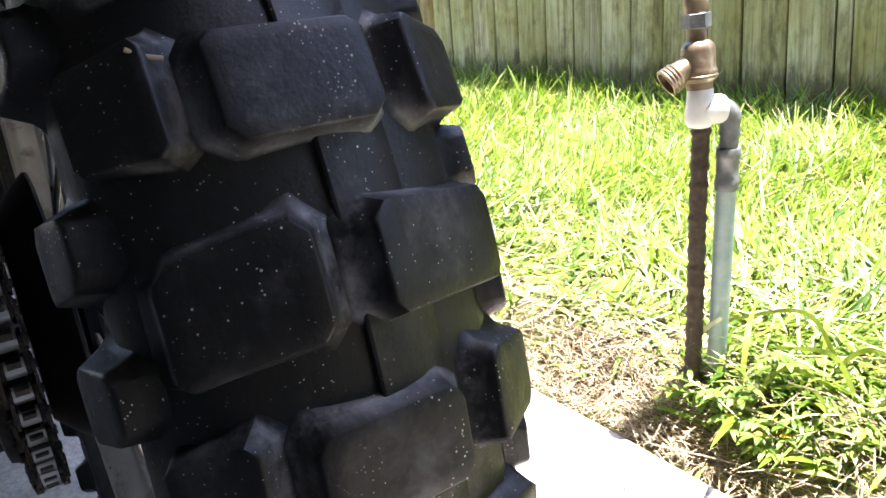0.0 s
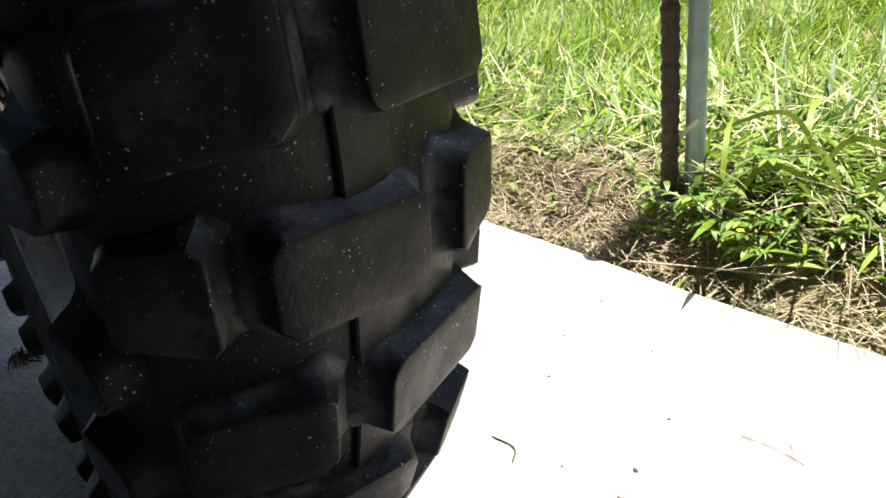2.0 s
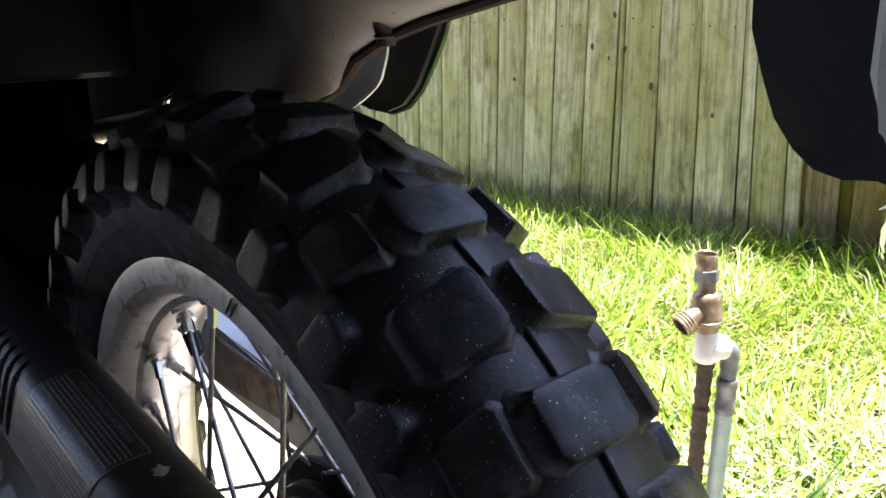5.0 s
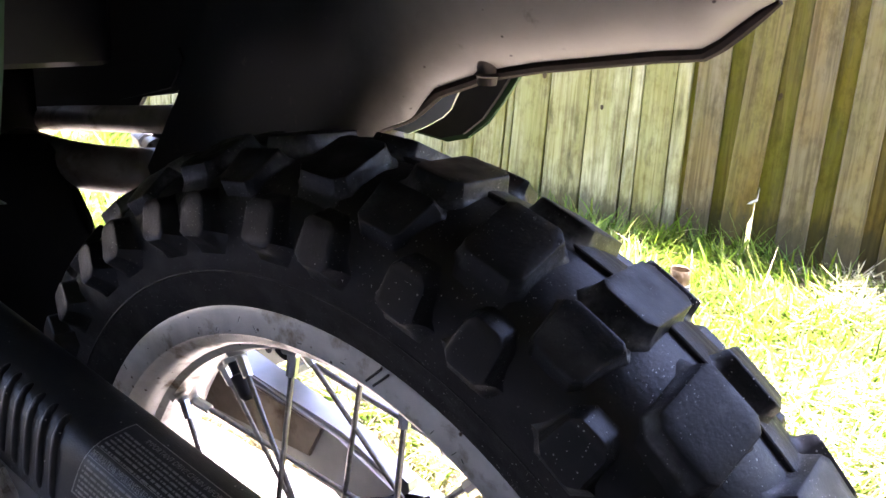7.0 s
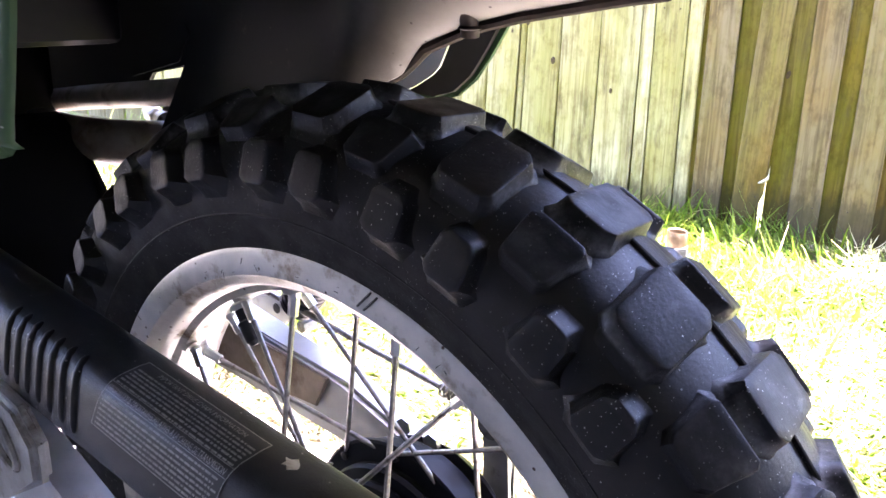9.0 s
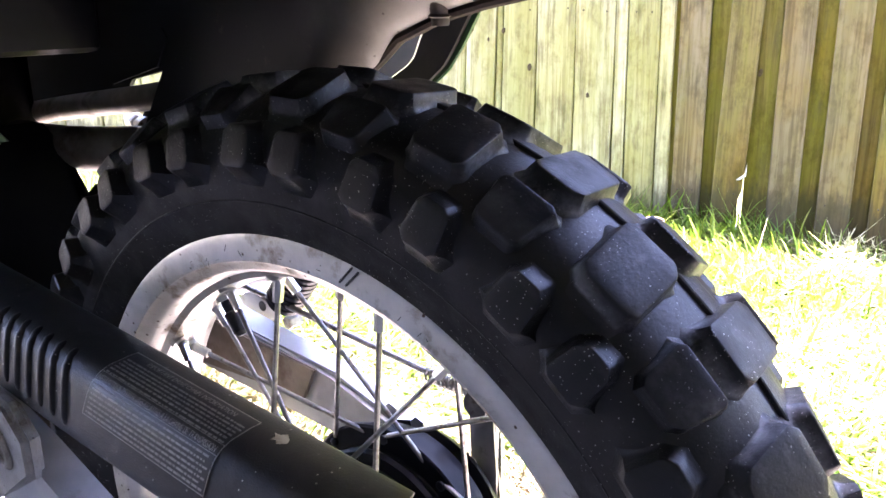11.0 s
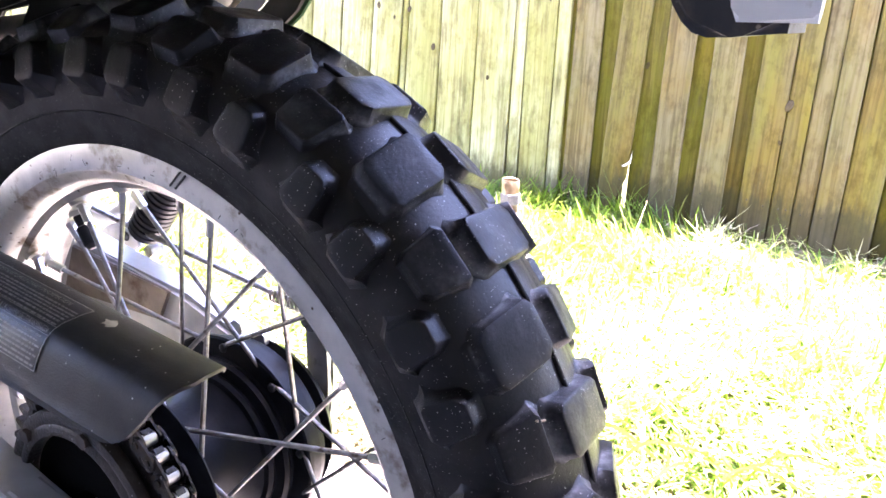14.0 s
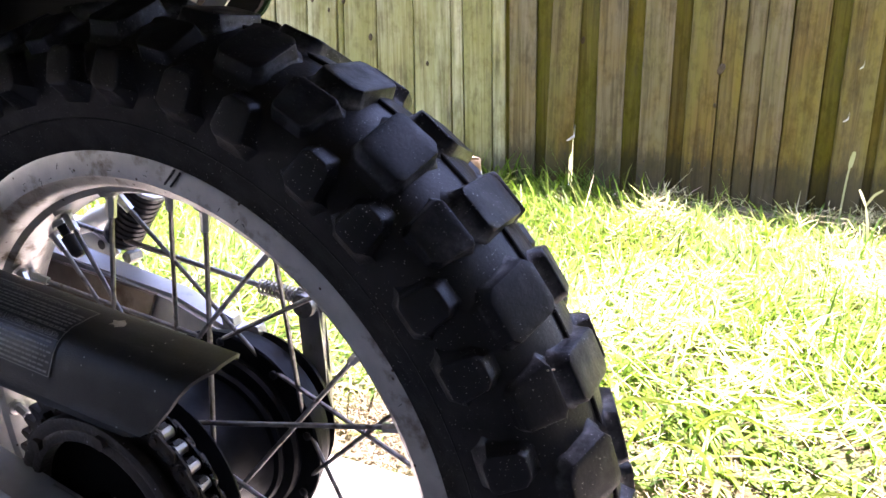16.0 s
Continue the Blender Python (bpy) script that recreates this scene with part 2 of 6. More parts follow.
def panel_material():
    """Green plastic bleached by the sun to a pale film, still green towards its rear fold; fine scratches."""
    m, n, l, b = material("faded_green_plastic", 0.26, 0, 0.5)
    v = coords(n, l)
    sep = n.new("ShaderNodeSeparateXYZ")
    l.new(v, sep.inputs[0])
    wob = n.new("ShaderNodeMath")
    wob.operation = "MULTIPLY_ADD"
    l.new(noise_tex(n, l, v, 14, 4, 0.6), wob.inputs[0])
    wob.inputs[1].default_value = 0.03
    l.new(sep.outputs[0], wob.inputs[2])
    fade = n.new("ShaderNodeMapRange")
    fade.interpolation_type = "SMOOTHSTEP"
    fade.inputs["From Min"].default_value = -0.150
    fade.inputs["From Max"].default_value = -0.088
    l.new(wob.outputs[0], fade.inputs["Value"])
    pale = ramp(n, l, noise_tex(n, l, v, 11, 6, 0.65), (0.3, (0.36, 0.42, 0.32)), (0.7, (0.52, 0.57, 0.46)))
    col = mix(n, l, fade.outputs[0], pale, (0.045, 0.115, 0.036))
    mp = n.new("ShaderNodeMapping")
    mp.inputs["Rotation"].default_value = (0.0, 0.5, 0.0)
    mp.inputs["Scale"].default_value = (1, 1, 0.05)
    l.new(v, mp.inputs["Vector"])
    scr = ramp(n, l, noise_tex(n, l, mp.outputs[0], 160, 4, 0.6), (0.60, (0, 0, 0)), (0.70, (0.55, 0.55, 0.55)))
    col = mix(n, l, scr, col, (0.26, 0.29, 0.23))
    l.new(col, b.inputs["Base Color"])
    l.new(ramp(n, l, noise_tex(n, l, v, 40, 5, 0.6), (0.35, (0.20,) * 3), (0.7, (0.42,) * 3)), b.inputs["Roughness"])
    bump(n, l, b, noise_tex(n, l, v, 60, 3), 0.08, 0.001)
    return m


PALEGREEN = panel_material()
SPROCKETMAT = worn("greasy_steel", (0.016, 0.013, 0.0105), (0.055, 0.046, 0.038), 60, 0.45, 0.25, (0.15, 0.13, 0.11), 70, 0.60, 0.6, 0.0015, 0.45, None, ((0.36, 0.36, 0.38), 240, 0.80))
CHAINMAT = worn("oily_chain", (0.012, 0.011, 0.010), (0.060, 0.054, 0.048), 150, 0.26, 0.8, (0.05, 0.035, 0.02), 60, 0.5)
BROWNSTEEL = worn("stained_steel", (0.14, 0.11, 0.085), (0.26, 0.22, 0.18), 40, 0.45, 0.5, (0.10, 0.065, 0.04), 25, 0.52)
BRASS = worn("weathered_brass", (0.17, 0.125, 0.08), (0.27, 0.21, 0.14), 120, 0.42, 0.7, (0.30, 0.28, 0.23), 60, 0.56)
REBARMAT = worn("rusty_steel", (0.036, 0.026, 0.018), (0.080, 0.058, 0.040), 160, 0.85, 0.15, (0.15, 0.11, 0.07), 70, 0.6, 0.5, 0.001)
PIPEMAT = worn("painted_pipe", (0.20, 0.29, 0.28), (0.30, 0.38, 0.36), 70, 0.5, 0.2, (0.46, 0.47, 0.44), 60, 0.57, 0.2)
COUPLING = worn("grey_coupling", (0.10, 0.11, 0.11), (0.19, 0.2, 0.2), 90, 0.5, 0.4, (0.3, 0.31, 0.3), 70, 0.58)
WHITEFIT = worn("white_fitting", (0.58, 0.6, 0.58), (0.72, 0.73, 0.7), 60, 0.42, 0.0, (0.35, 0.36, 0.33), 90, 0.62)
# dark grey, so that the unseen porch returns little light
DARKPORCH = worn("dark_porch", (0.13, 0.125, 0.115), (0.17, 0.165, 0.15), 6, 0.8, 0.0, (0.10, 0.095, 0.085), 3, 0.6)
INK = worn("label_ink", (0.19, 0.185, 0.175), (0.36, 0.35, 0.33), 300, 0.5)
LABELMAT = worn("label_film", (0.010, 0.010, 0.011), (0.018, 0.018, 0.02), 120, 0.35, 0.0, (0.045, 0.042, 0.04), 40, 0.6)
ORANGE = worn("orange_print", (0.66, 0.36, 0.09), (0.76, 0.44, 0.14), 90, 0.35)
GREYPRINT = worn("grey_print", (0.24, 0.26, 0.245), (0.34, 0.36, 0.34), 90, 0.35)
MARKER = worn("black_marker", (0.012, 0.012, 0.012), (0.02, 0.02, 0.02), 200, 0.6)
LENSWHITE = worn("pale_plastic", (0.6, 0.59, 0.56), (0.7, 0.69, 0.65), 60, 0.4, 0.0, (0.4, 0.36, 0.29), 120, 0.60, 0.15, 0.0008, 0.5, None, ((0.05, 0.045, 0.04), 130, 0.75))


def wood_material(name, tones, algae, rough=0.85, patch=(1.08, 0.95, 0.66), damp=0.068):
    """Weathered upright boards: long grain, knots, green algae in blotches, each board its own tone."""
    m, n, l, b = material(name, rough, 0, 0.2)
    info = n.new("ShaderNodeObjectInfo")
    tc = n.new("ShaderNodeTexCoord")
    sh = n.new("ShaderNodeVectorMath")
    sh.operation = "MULTIPLY_ADD"
    cmb = n.new("ShaderNodeCombineXYZ")
    for k in range(3):
        l.new(info.outputs["Random"], cmb.inputs[k])
    l.new(cmb.outputs[0], sh.inputs[0])
    sh.inputs[1].default_value = (37, 53, 71)
    l.new(tc.outputs["Object"], sh.inputs[2])
    mp = n.new("ShaderNodeMapping")
    mp.inputs["Scale"].default_value = (1, 1, 0.03)
    l.new(sh.outputs[0], mp.inputs["Vector"])
    mp2 = n.new("ShaderNodeMapping")
    mp2.inputs["Scale"].default_value = (1, 1, 0.22)
    l.new(sh.outputs[0], mp2.inputs["Vector"])
    wav = n.new("ShaderNodeTexNoise")
    wav.inputs["Scale"].default_value = 105
    wav.inputs["Detail"].default_value = 8
    wav.inputs["Distortion"].default_value = 0.6
    l.new(mp.outputs[0], wav.inputs["Vector"])
    tone = ramp(n, l, info.outputs["Random"], *[(i / max(1, len(tones) - 1), t) for i, t in enumerate(tones)])
    dark = mix(n, l, 1.0, tone, (0.58, 0.55, 0.50), "MULTIPLY")
    grain = ramp(n, l, wav.outputs["Fac"], (0.36, (1, 1, 1)), (0.56, (0, 0, 0)))
    col = mix(n, l, grain, tone, dark)
    al = noise_tex(n, l, mp2.outputs[0], 12, 7, 0.68)
    af = ramp(n, l, al, (0.42, (0, 0, 0)), (0.62, (0.85, 0.85, 0.85)))
    col = mix(n, l, af, col, algae)
    mp3 = n.new("ShaderNodeMapping")
    mp3.inputs["Scale"].default_value = (0.6, 1, 0.35)
    l.new(sh.outputs[0], mp3.inputs["Vector"])
    wf = ramp(n, l, noise_tex(n, l, mp3.outputs[0], 7, 4, 0.6), (0.46, (0, 0, 0)), (0.62, (0.9, 0.9, 0.9)))
    col = mix(n, l, wf, col, mix(n, l, 1.0, col, patch, "MULTIPLY"))
    mf = ramp(n, l, noise_tex(n, l, mp3.outputs[0], 34, 6, 0.75), (0.48, (0, 0, 0)), (0.66, (0.85, 0.85, 0.85)))
    col = mix(n, l, mf, col, mix(n, l, 1.0, col, (0.60, 0.57, 0.50), "MULTIPLY"))
    st = noise_tex(n, l, mp2.outputs[0], 26, 5, 0.7)
    sf = ramp(n, l, st, (0.54, (0, 0, 0)), (0.74, (0.75, 0.75, 0.75)))
    col = mix(n, l, sf, col, (0.085, 0.070, 0.040))
    mp4 = n.new("ShaderNodeMapping")
    mp4.inputs["Scale"].default_value = (1, 1, 0.06)
    l.new(sh.outputs[0], mp4.inputs["Vector"])
    run = ramp(n, l, noise_tex(n, l, mp4.outputs[0], 42, 4, 0.6), (0.56, (0, 0, 0)), (0.72, (0.55, 0.55, 0.55)))
    col = mix(n, l, run, col, mix(n, l, 1.0, col, (0.42, 0.42, 0.34), "MULTIPLY"))
    vo = n.new("ShaderNodeTexVoronoi")
    vo.inputs["Scale"].default_value = 5.0
    mpk = n.new("ShaderNodeMapping")
    mpk.inputs["Scale"].default_value = (1, 1, 0.55)
    l.new(sh.outputs[0], mpk.inputs["Vector"])
    l.new(mpk.outputs[0], vo.inputs["Vector"])
    kf = ramp(n, l, vo.outputs["Distance"], (0.03, (0.9, 0.9, 0.9)), (0.07, (0, 0, 0)))
    col = mix(n, l, kf, col, (0.10, 0.06, 0.03))
    sep = n.new("ShaderNodeSeparateXYZ")
    l.new(tc.outputs["Object"], sep.inputs[0])
    sp = n.new("ShaderNodeMath")
    sp.operation = "MULTIPLY_ADD"
    l.new(noise_tex(n, l, mp2.outputs[0], 30, 6, 0.75), sp.inputs[0])
    l.new(sep.outputs[2], sp.inputs[2])
    sp.inputs[1].default_value = -0.26
    sp2 = n.new("ShaderNodeMath")
    l.new(sp.outputs[0], sp2.inputs[0])
    sp2.inputs[1].default_value = damp
    splash = ramp(n, l, sp2.outputs[0], (0.0, (0.7, 0.7, 0.7)), (0.045, (0, 0, 0)))
    col = mix(n, l, splash, col, (0.06, 0.052, 0.03))
    l.new(col, b.inputs["Base Color"])
    bump(n, l, b, wav.outputs["Fac"], 0.5, 0.002)
    return m


WOOD_OLD = wood_material("weathered_board", [(0.455, 0.405, 0.255), (0.60, 0.55, 0.37), (0.43, 0.39, 0.21), (0.52, 0.48, 0.31)],
                         (0.335, 0.312, 0.13), patch=(0.90, 0.87, 0.70))
WOOD_BROWN = wood_material("brown_board", [(0.193, 0.146, 0.066), (0.165, 0.129, 0.068), (0.203, 0.157, 0.068), (0.162, 0.130, 0.074)],
                           (0.20, 0.168, 0.045), damp=0.03)
WOOD_GREY = wood_material("grey_board", [(0.235, 0.185, 0.115), (0.195, 0.152, 0.092), (0.26, 0.205, 0.125)], (0.20, 0.165, 0.07), damp=0.03)
WOOD_BACK = wood_material("green_board", [(0.19, 0.150, 0.042), (0.215, 0.175, 0.052), (0.13, 0.092, 0.040)], (0.150, 0.138, 0.018), damp=0.03)
LIPMAT = worn("rolled_lip", (0.016, 0.013, 0.011), (0.035, 0.026, 0.019), 70, 0.85, 0.0, (0.07, 0.05, 0.035), 90, 0.66, 0.3, 0.001, 0.12)
WOOD_RED = wood_material("reddish_board", [(0.38, 0.25, 0.14), (0.36, 0.24, 0.14)], (0.30, 0.24, 0.12))


def concrete_material():
    m, n, l, b = material("concrete", 0.88, 0, 0.25)
    v = coords(n, l)
    a = noise_tex(n, l, v, 3.2, 8, 0.65)
    c = noise_tex(n, l, v, 150, 6, 0.7)
    col = ramp(n, l, a, (0.3, (0.34, 0.305, 0.262)), (0.5, (0.46, 0.435, 0.395)), (0.68, (0.58, 0.56, 0.525)))
    grit = ramp(n, l, c, (0.36, (0.55, 0.54, 0.53)), (0.6, (1, 1, 1)))
    col = mix(n, l, 0.85, col, grit, "MULTIPLY")
    st = noise_tex(n, l, v, 7, 7, 0.7)
    sf = ramp(n, l, st, (0.50, (0, 0, 0)), (0.68, (0.55, 0.55, 0.55)))
    col = mix(n, l, sf, col, (0.17, 0.135, 0.10))
    crack = n.new("ShaderNodeTexVoronoi")
    crack.feature = "DISTANCE_TO_EDGE"
    crack.inputs["Scale"].default_value = 9
    warp = mix(n, l, 0.12, v, noise_tex(n, l, v, 14, 5, 0.7))
    l.new(warp, crack.inputs["Vector"])
    line = ramp(n, l, crack.outputs["Distance"], (0.0, (1, 1, 1)), (0.012, (0, 0, 0)))
    some = ramp(n, l, noise_tex(n, l, v, 5, 2), (0.50, (0, 0, 0)), (0.60, (0.75, 0.75, 0.75)))
    col = mix(n, l, mix(n, l, 1.0, line, some, "MULTIPLY"), col, (0.09, 0.075, 0.06))
    l.new(col, b.inputs["Base Color"])
    bump(n, l, b, c, 0.8, 0.004)
    return m


def soil_material():
    m, n, l, b = material("soil", 0.95, 0, 0.1)
    v = coords(n, l)
    a = noise_tex(n, l, v, 9, 8, 0.7)
    c = noise_tex(n, l, v, 120, 5, 0.7)
    col = ramp(n, l, a, (0.3, (0.11, 0.080, 0.055)), (0.46, (0.15, 0.130, 0.075)), (0.60, (0.12, 0.16, 0.05)))
    col = mix(n, l, 0.6, col, ramp(n, l, c, (0.35, (0.45, 0.45, 0.45)), (0.65, (1.3, 1.25, 1.1))), "MULTIPLY")
    l.new(col, b.inputs["Base Color"])
    bump(n, l, b, c, 0.8, 0.01)
    return m


def leaf_material(name, stops, trans=0.35, rough=0.5):
    m, n, l, b = material(name, rough, 0, 0.5)
    gi = n.new("ShaderNodeNewGeometry")
    col = ramp(n, l, gi.outputs["Random Per Island"], *stops)
    tc = coords(n, l)
    col = mix(n, l, 0.6, col, ramp(n, l, noise_tex(n, l, tc, 4, 3), (0.3, (0.7, 0.75, 0.6)), (0.7, (1.2, 1.15, 1.0))), "MULTIPLY")
    l.new(col, b.inputs["Base Color"])
    tr = n.new("ShaderNodeBsdfTranslucent")
    l.new(col, tr.inputs["Color"])
    ms = n.new("ShaderNodeMixShader")
    ms.inputs[0].default_value = trans
    l.new(b.outputs[0], ms.inputs[1])
    l.new(tr.outputs[0], ms.inputs[2])
    l.new(ms.outputs[0], n["Material Output"].inputs["Surface"])
    return m


CONCRETE = concrete_material()
SOIL = soil_material()
GRASS = leaf_material("grass_blades", [(0.0, (0.040, 0.096, 0.008)), (0.3, (0.101, 0.190, 0.015)), (0.65, (0.176, 0.282, 0.025)), (0.92, (0.275, 0.355, 0.052)), (1.0, (0.41, 0.40, 0.16))], 0.45, 0.50)
STRAW = leaf_material("dry_straw", [(0.0, (0.30, 0.235, 0.165)), (0.35, (0.52, 0.45, 0.335)), (0.7, (0.36, 0.275, 0.19)), (1.0, (0.15, 0.105, 0.07))], 0.15, 0.8)
PALETHATCH = leaf_material("bleached_thatch", [(0.0, (0.41, 0.38, 0.18)), (0.5, (0.52, 0.48, 0.28)), (1.0, (0.34, 0.37, 0.11))], 0.25, 0.75)
WEED = leaf_material("weed_leaves", [(0.0, (0.085, 0.17, 0.028)), (0.6, (0.17, 0.275, 0.048)), (1.0, (0.30, 0.37, 0.09))], 0.42, 0.42)
FLOWER = leaf_material("yellow_petals", [(0.0, (0.70, 0.42, 0.02)), (1.0, (0.80, 0.55, 0.03))], 0.3)
PALELEAF = leaf_material("pale_blade", [(0.0, (0.46, 0.50, 0.30)), (1.0, (0.55, 0.55, 0.36))], 0.3)


# ---------------------------------------------------------------- building helpers
def thing(name, label, category, group="", kind="", at=(0, 0, 0)):
    ob = new(name)
    ob.location = at
    ob.empty_display_size = 0.05
    return tagged(ob, label, category, group, kind)


def mesh_of(bm, name, mat, smooth=True, sharp=35):
    me = bpy.data.meshes.new(name)
    bmesh.ops.recalc_face_normals(bm, faces=bm.faces)
    bm.to_mesh(me)
    bm.free()
    me.materials.append(mat)
    if smooth:
        me.shade_smooth()
        me.set_sharp_from_angle(angle=radians(sharp))
    return me


def part(name, bm, mat, parent, label="", smooth=True, sharp=35):
    me = bm if isinstance(bm, bpy.types.Mesh) else mesh_of(bm, name, mat, smooth, sharp)
    ob = new(name, me)
    if parent:
        ob.parent = parent
    return tagged(ob, label)


def revolve(profile, seg=96, closed=True, a0=0.0, a1=360.0):
    """(y, r) points turned about the y axis."""
    bm = bmesh.new()
    full = abs(a1 - a0) >= 359.9
    rings = []
    for k in range(seg if full else seg + 1):
        a = radians(a0 + (a1 - a0) * k / seg)
        rings.append([bm.verts.new((r * math.cos(a), y, r * math.sin(a))) for y, r in profile])
    m = len(profile)
    for k in range(seg):
        p, q = rings[k], rings[(k + 1) % len(rings)]
        for j in range(m if closed else m - 1):
            bm.faces.new((p[j], p[(j + 1) % m], q[(j + 1) % m], q[j]))
    return bm


def tube(points, radii, seg=12, bm=None, caps=True):
    bm = bm or bmesh.new()
    pts = [Vector(p) for p in points]
    if not isinstance(radii, (list, tuple)):
        radii = [radii] * len(pts)
    if len(radii) != len(pts):
        radii = list(np.interp(np.linspace(0, 1, len(pts)), np.linspace(0, 1, len(radii)), radii))
    rings = []
    side = None
    for i, p in enumerate(pts):
        d = (pts[min(i + 1, len(pts) - 1)] - pts[max(i - 1, 0)]).normalized()
        if side is None:
            side = d.orthogonal().normalized()
        side = (side - d * side.dot(d)).normalized()
        up = d.cross(side)
        rings.append([bm.verts.new(p + (side * math.cos(2 * math.pi * k / seg) + up * math.sin(2 * math.pi * k / seg)) * radii[i])
                      for k in range(seg)])
    for a, b in zip(rings, rings[1:]):
        for k in range(seg):
            bm.faces.new((a[k], a[(k + 1) % seg], b[(k + 1) % seg], b[k]))
    if caps:
        bm.faces.new(rings[0][::-1])
        bm.faces.new(rings[-1])
    return bm


def curve_points(ctrl, n=24):
    """A smooth line through control points."""
    c = [Vector(p) for p in ctrl]
    c = [2 * c[0] - c[1]] + c + [2 * c[-1] - c[-2]]
    out = []
    per = max(2, n // (len(c) - 3))
    for i in range(1, len(c) - 2):
        p0, p1, p2, p3 = c[i - 1:i + 3]
        for k in range(per):
            t = k / per
            out.append(0.5 * ((2 * p1) + (p2 - p0) * t + (2 * p0 - 5 * p1 + 4 * p2 - p3) * t * t
                              + (3 * p1 - p0 - 3 * p2 + p3) * t ** 3))
    return out + [c[-2]]


def box(x0, x1, y0, y1, z0, z1, bev=0.0, segs=2, bm=None):
    bm = bm or bmesh.new()
    r = bmesh.ops.create_cube(bm, size=1)
    for w in r["verts"]:
        w.co = Vector((x0 + (w.co.x + 0.5) * (x1 - x0), y0 + (w.co.y + 0.5) * (y1 - y0), z0 + (w.co.z + 0.5) * (z1 - z0)))
    if bev:
        es = list({e for w in r["verts"] for e in w.link_edges})
        bmesh.ops.bevel(bm, geom=es, offset=bev, segments=segs, affect="EDGES", profile=0.6)
    return bm


def plate(outline, y0, y1, bev=0.0, segs=2):
    """An (x, z) outline made a plate between two y."""
    bm = bmesh.new()
    a = [bm.verts.new((x, y0, z)) for x, z in outline]
    b = [bm.verts.new((x, y1, z)) for x, z in outline]
    n = len(outline)
    bm.faces.new(a)
    bm.faces.new(b[::-1])
    for k in range(n):
        bm.faces.new((a[k], b[k], b[(k + 1) % n], a[(k + 1) % n]))
    if bev:
        es = [e for e in bm.edges if abs(e.verts[0].co.y - e.verts[1].co.y) < 1e-6]
        bmesh.ops.bevel(bm, geom=es, offset=bev, segments=segs, affect="EDGES")
    return bm


def disc_pins(bm, pts, y0, y1, r, seg=10):
    for x, z in pts:
        tube([(x, y0, z), (x, y1, z)], r, seg, bm)
    return bm


# ---------------------------------------------------------------- setting
SLAB_SLOPE = 0.087


def slab_edge(x):
    return 0.4392 + SLAB_SLOPE * x


FN = Vector((math.sin(-0.212), math.cos(-0.212), 0))       # fence normal
FU = Vector((FN.y, -FN.x, 0))                              # along the fence
FD = 2.039


def fence_point(u, z=0.0, off=0.0):
    return FU * u + FN * (FD + off) + Vector((0, 0, z))


def smooth(t):
    t = min(1.0, max(0.0, t))
    return t * t * (3 - 2 * t)


def lawn_height(x, y):
    d = y - slab_edge(x)
    z = -0.03 + 0.088 * smooth(d / 0.095) - 0.066 * smooth((d - 0.15) / 0.9)
    if d > 0:
        z += 0.012 * noise.noise(Vector((x * 3.1, y * 3.1, 0))) + 0.006 * noise.noise(Vector((x * 11, y * 11, 3)))
    return z


def make_ground():
    xs = sorted(set([-40, -20, -10, -6, -4] + [round(-3 + 0.06 * k, 3) for k in range(86)] + [3, 5, 10, 20, 40]))
    ys = sorted(set([-40, -20, -8, -3, -1] + [round(0.2 + 0.05 * k, 3) for k in range(50)] + [3.5, 5, 10, 20, 40]))
    bm = bmesh.new()
    grid = [[bm.verts.new((x, y, lawn_height(x, y))) for y in ys] for x in xs]
    for i in range(len(xs) - 1):
        for j in range(len(ys) - 1):
            bm.faces.new((grid[i][j], grid[i + 1][j], grid[i + 1][j + 1], grid[i][j + 1]))
    tagged(part("ground", bm, SOIL, None), "dark soil under the lawn, reaching to the horizon", "ground", kind="structure")


def make_slab():
    bm = bmesh.new()
    n = 220
    top = []
    x0, x1 = -5.0, 5.0
    for k in range(n + 1):
        x = x0 + (x1 - x0) * k / n
        w = 0.006 * noise.noise(Vector((x * 7, 2, 0))) + 0.003 * noise.noise(Vector((x * 31, 5, 0)))
        top.append((x, slab_edge(x) + w))
    rows = []
    for y_in, z in ((-7.5, 0.0), (-0.006, 0.0), (-0.001, -0.004), (0.0, -0.01), (0.0, -0.12)):
        rows.append([bm.verts.new((x, y_in if y_in < -1 else e + y_in, z)) for x, e in top])
    for a, b in zip(rows, rows[1:]):
        for k in range(n):
            bm.faces.new((a[k], a[k + 1], b[k + 1], b[k]))
    tagged(part("pavement", bm, CONCRETE, None), "stained grey concrete slab under the motorcycle", "concrete slab", kind="structure")


def make_shelter():
    # roof out of view: its edge sets the shade line on the slab
    roof_z = 2.45
    bm = box(-2.7, 4.2, -3.15, ROOF_EDGE, roof_z, roof_z + 0.16, 0.01)
    for w in bm.verts:
        if w.co.y > -1:
            w.co.y += 0.09 * w.co.x
    tagged(part("ceiling", bm, DARKPORCH, None), "underside of an unseen porch roof that casts the shade", "ceiling", kind="structure")
    # added walls, never in view: they block light, the west gap admits some
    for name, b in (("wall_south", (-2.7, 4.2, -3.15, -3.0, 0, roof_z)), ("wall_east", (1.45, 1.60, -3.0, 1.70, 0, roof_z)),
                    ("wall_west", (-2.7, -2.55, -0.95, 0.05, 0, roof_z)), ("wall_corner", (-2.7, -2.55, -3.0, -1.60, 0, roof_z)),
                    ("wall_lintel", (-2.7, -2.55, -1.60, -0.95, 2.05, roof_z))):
        tagged(part(name, box(*b), DARKPORCH, None), "unseen wall of the porch, added to block light", "wall", kind="structure")


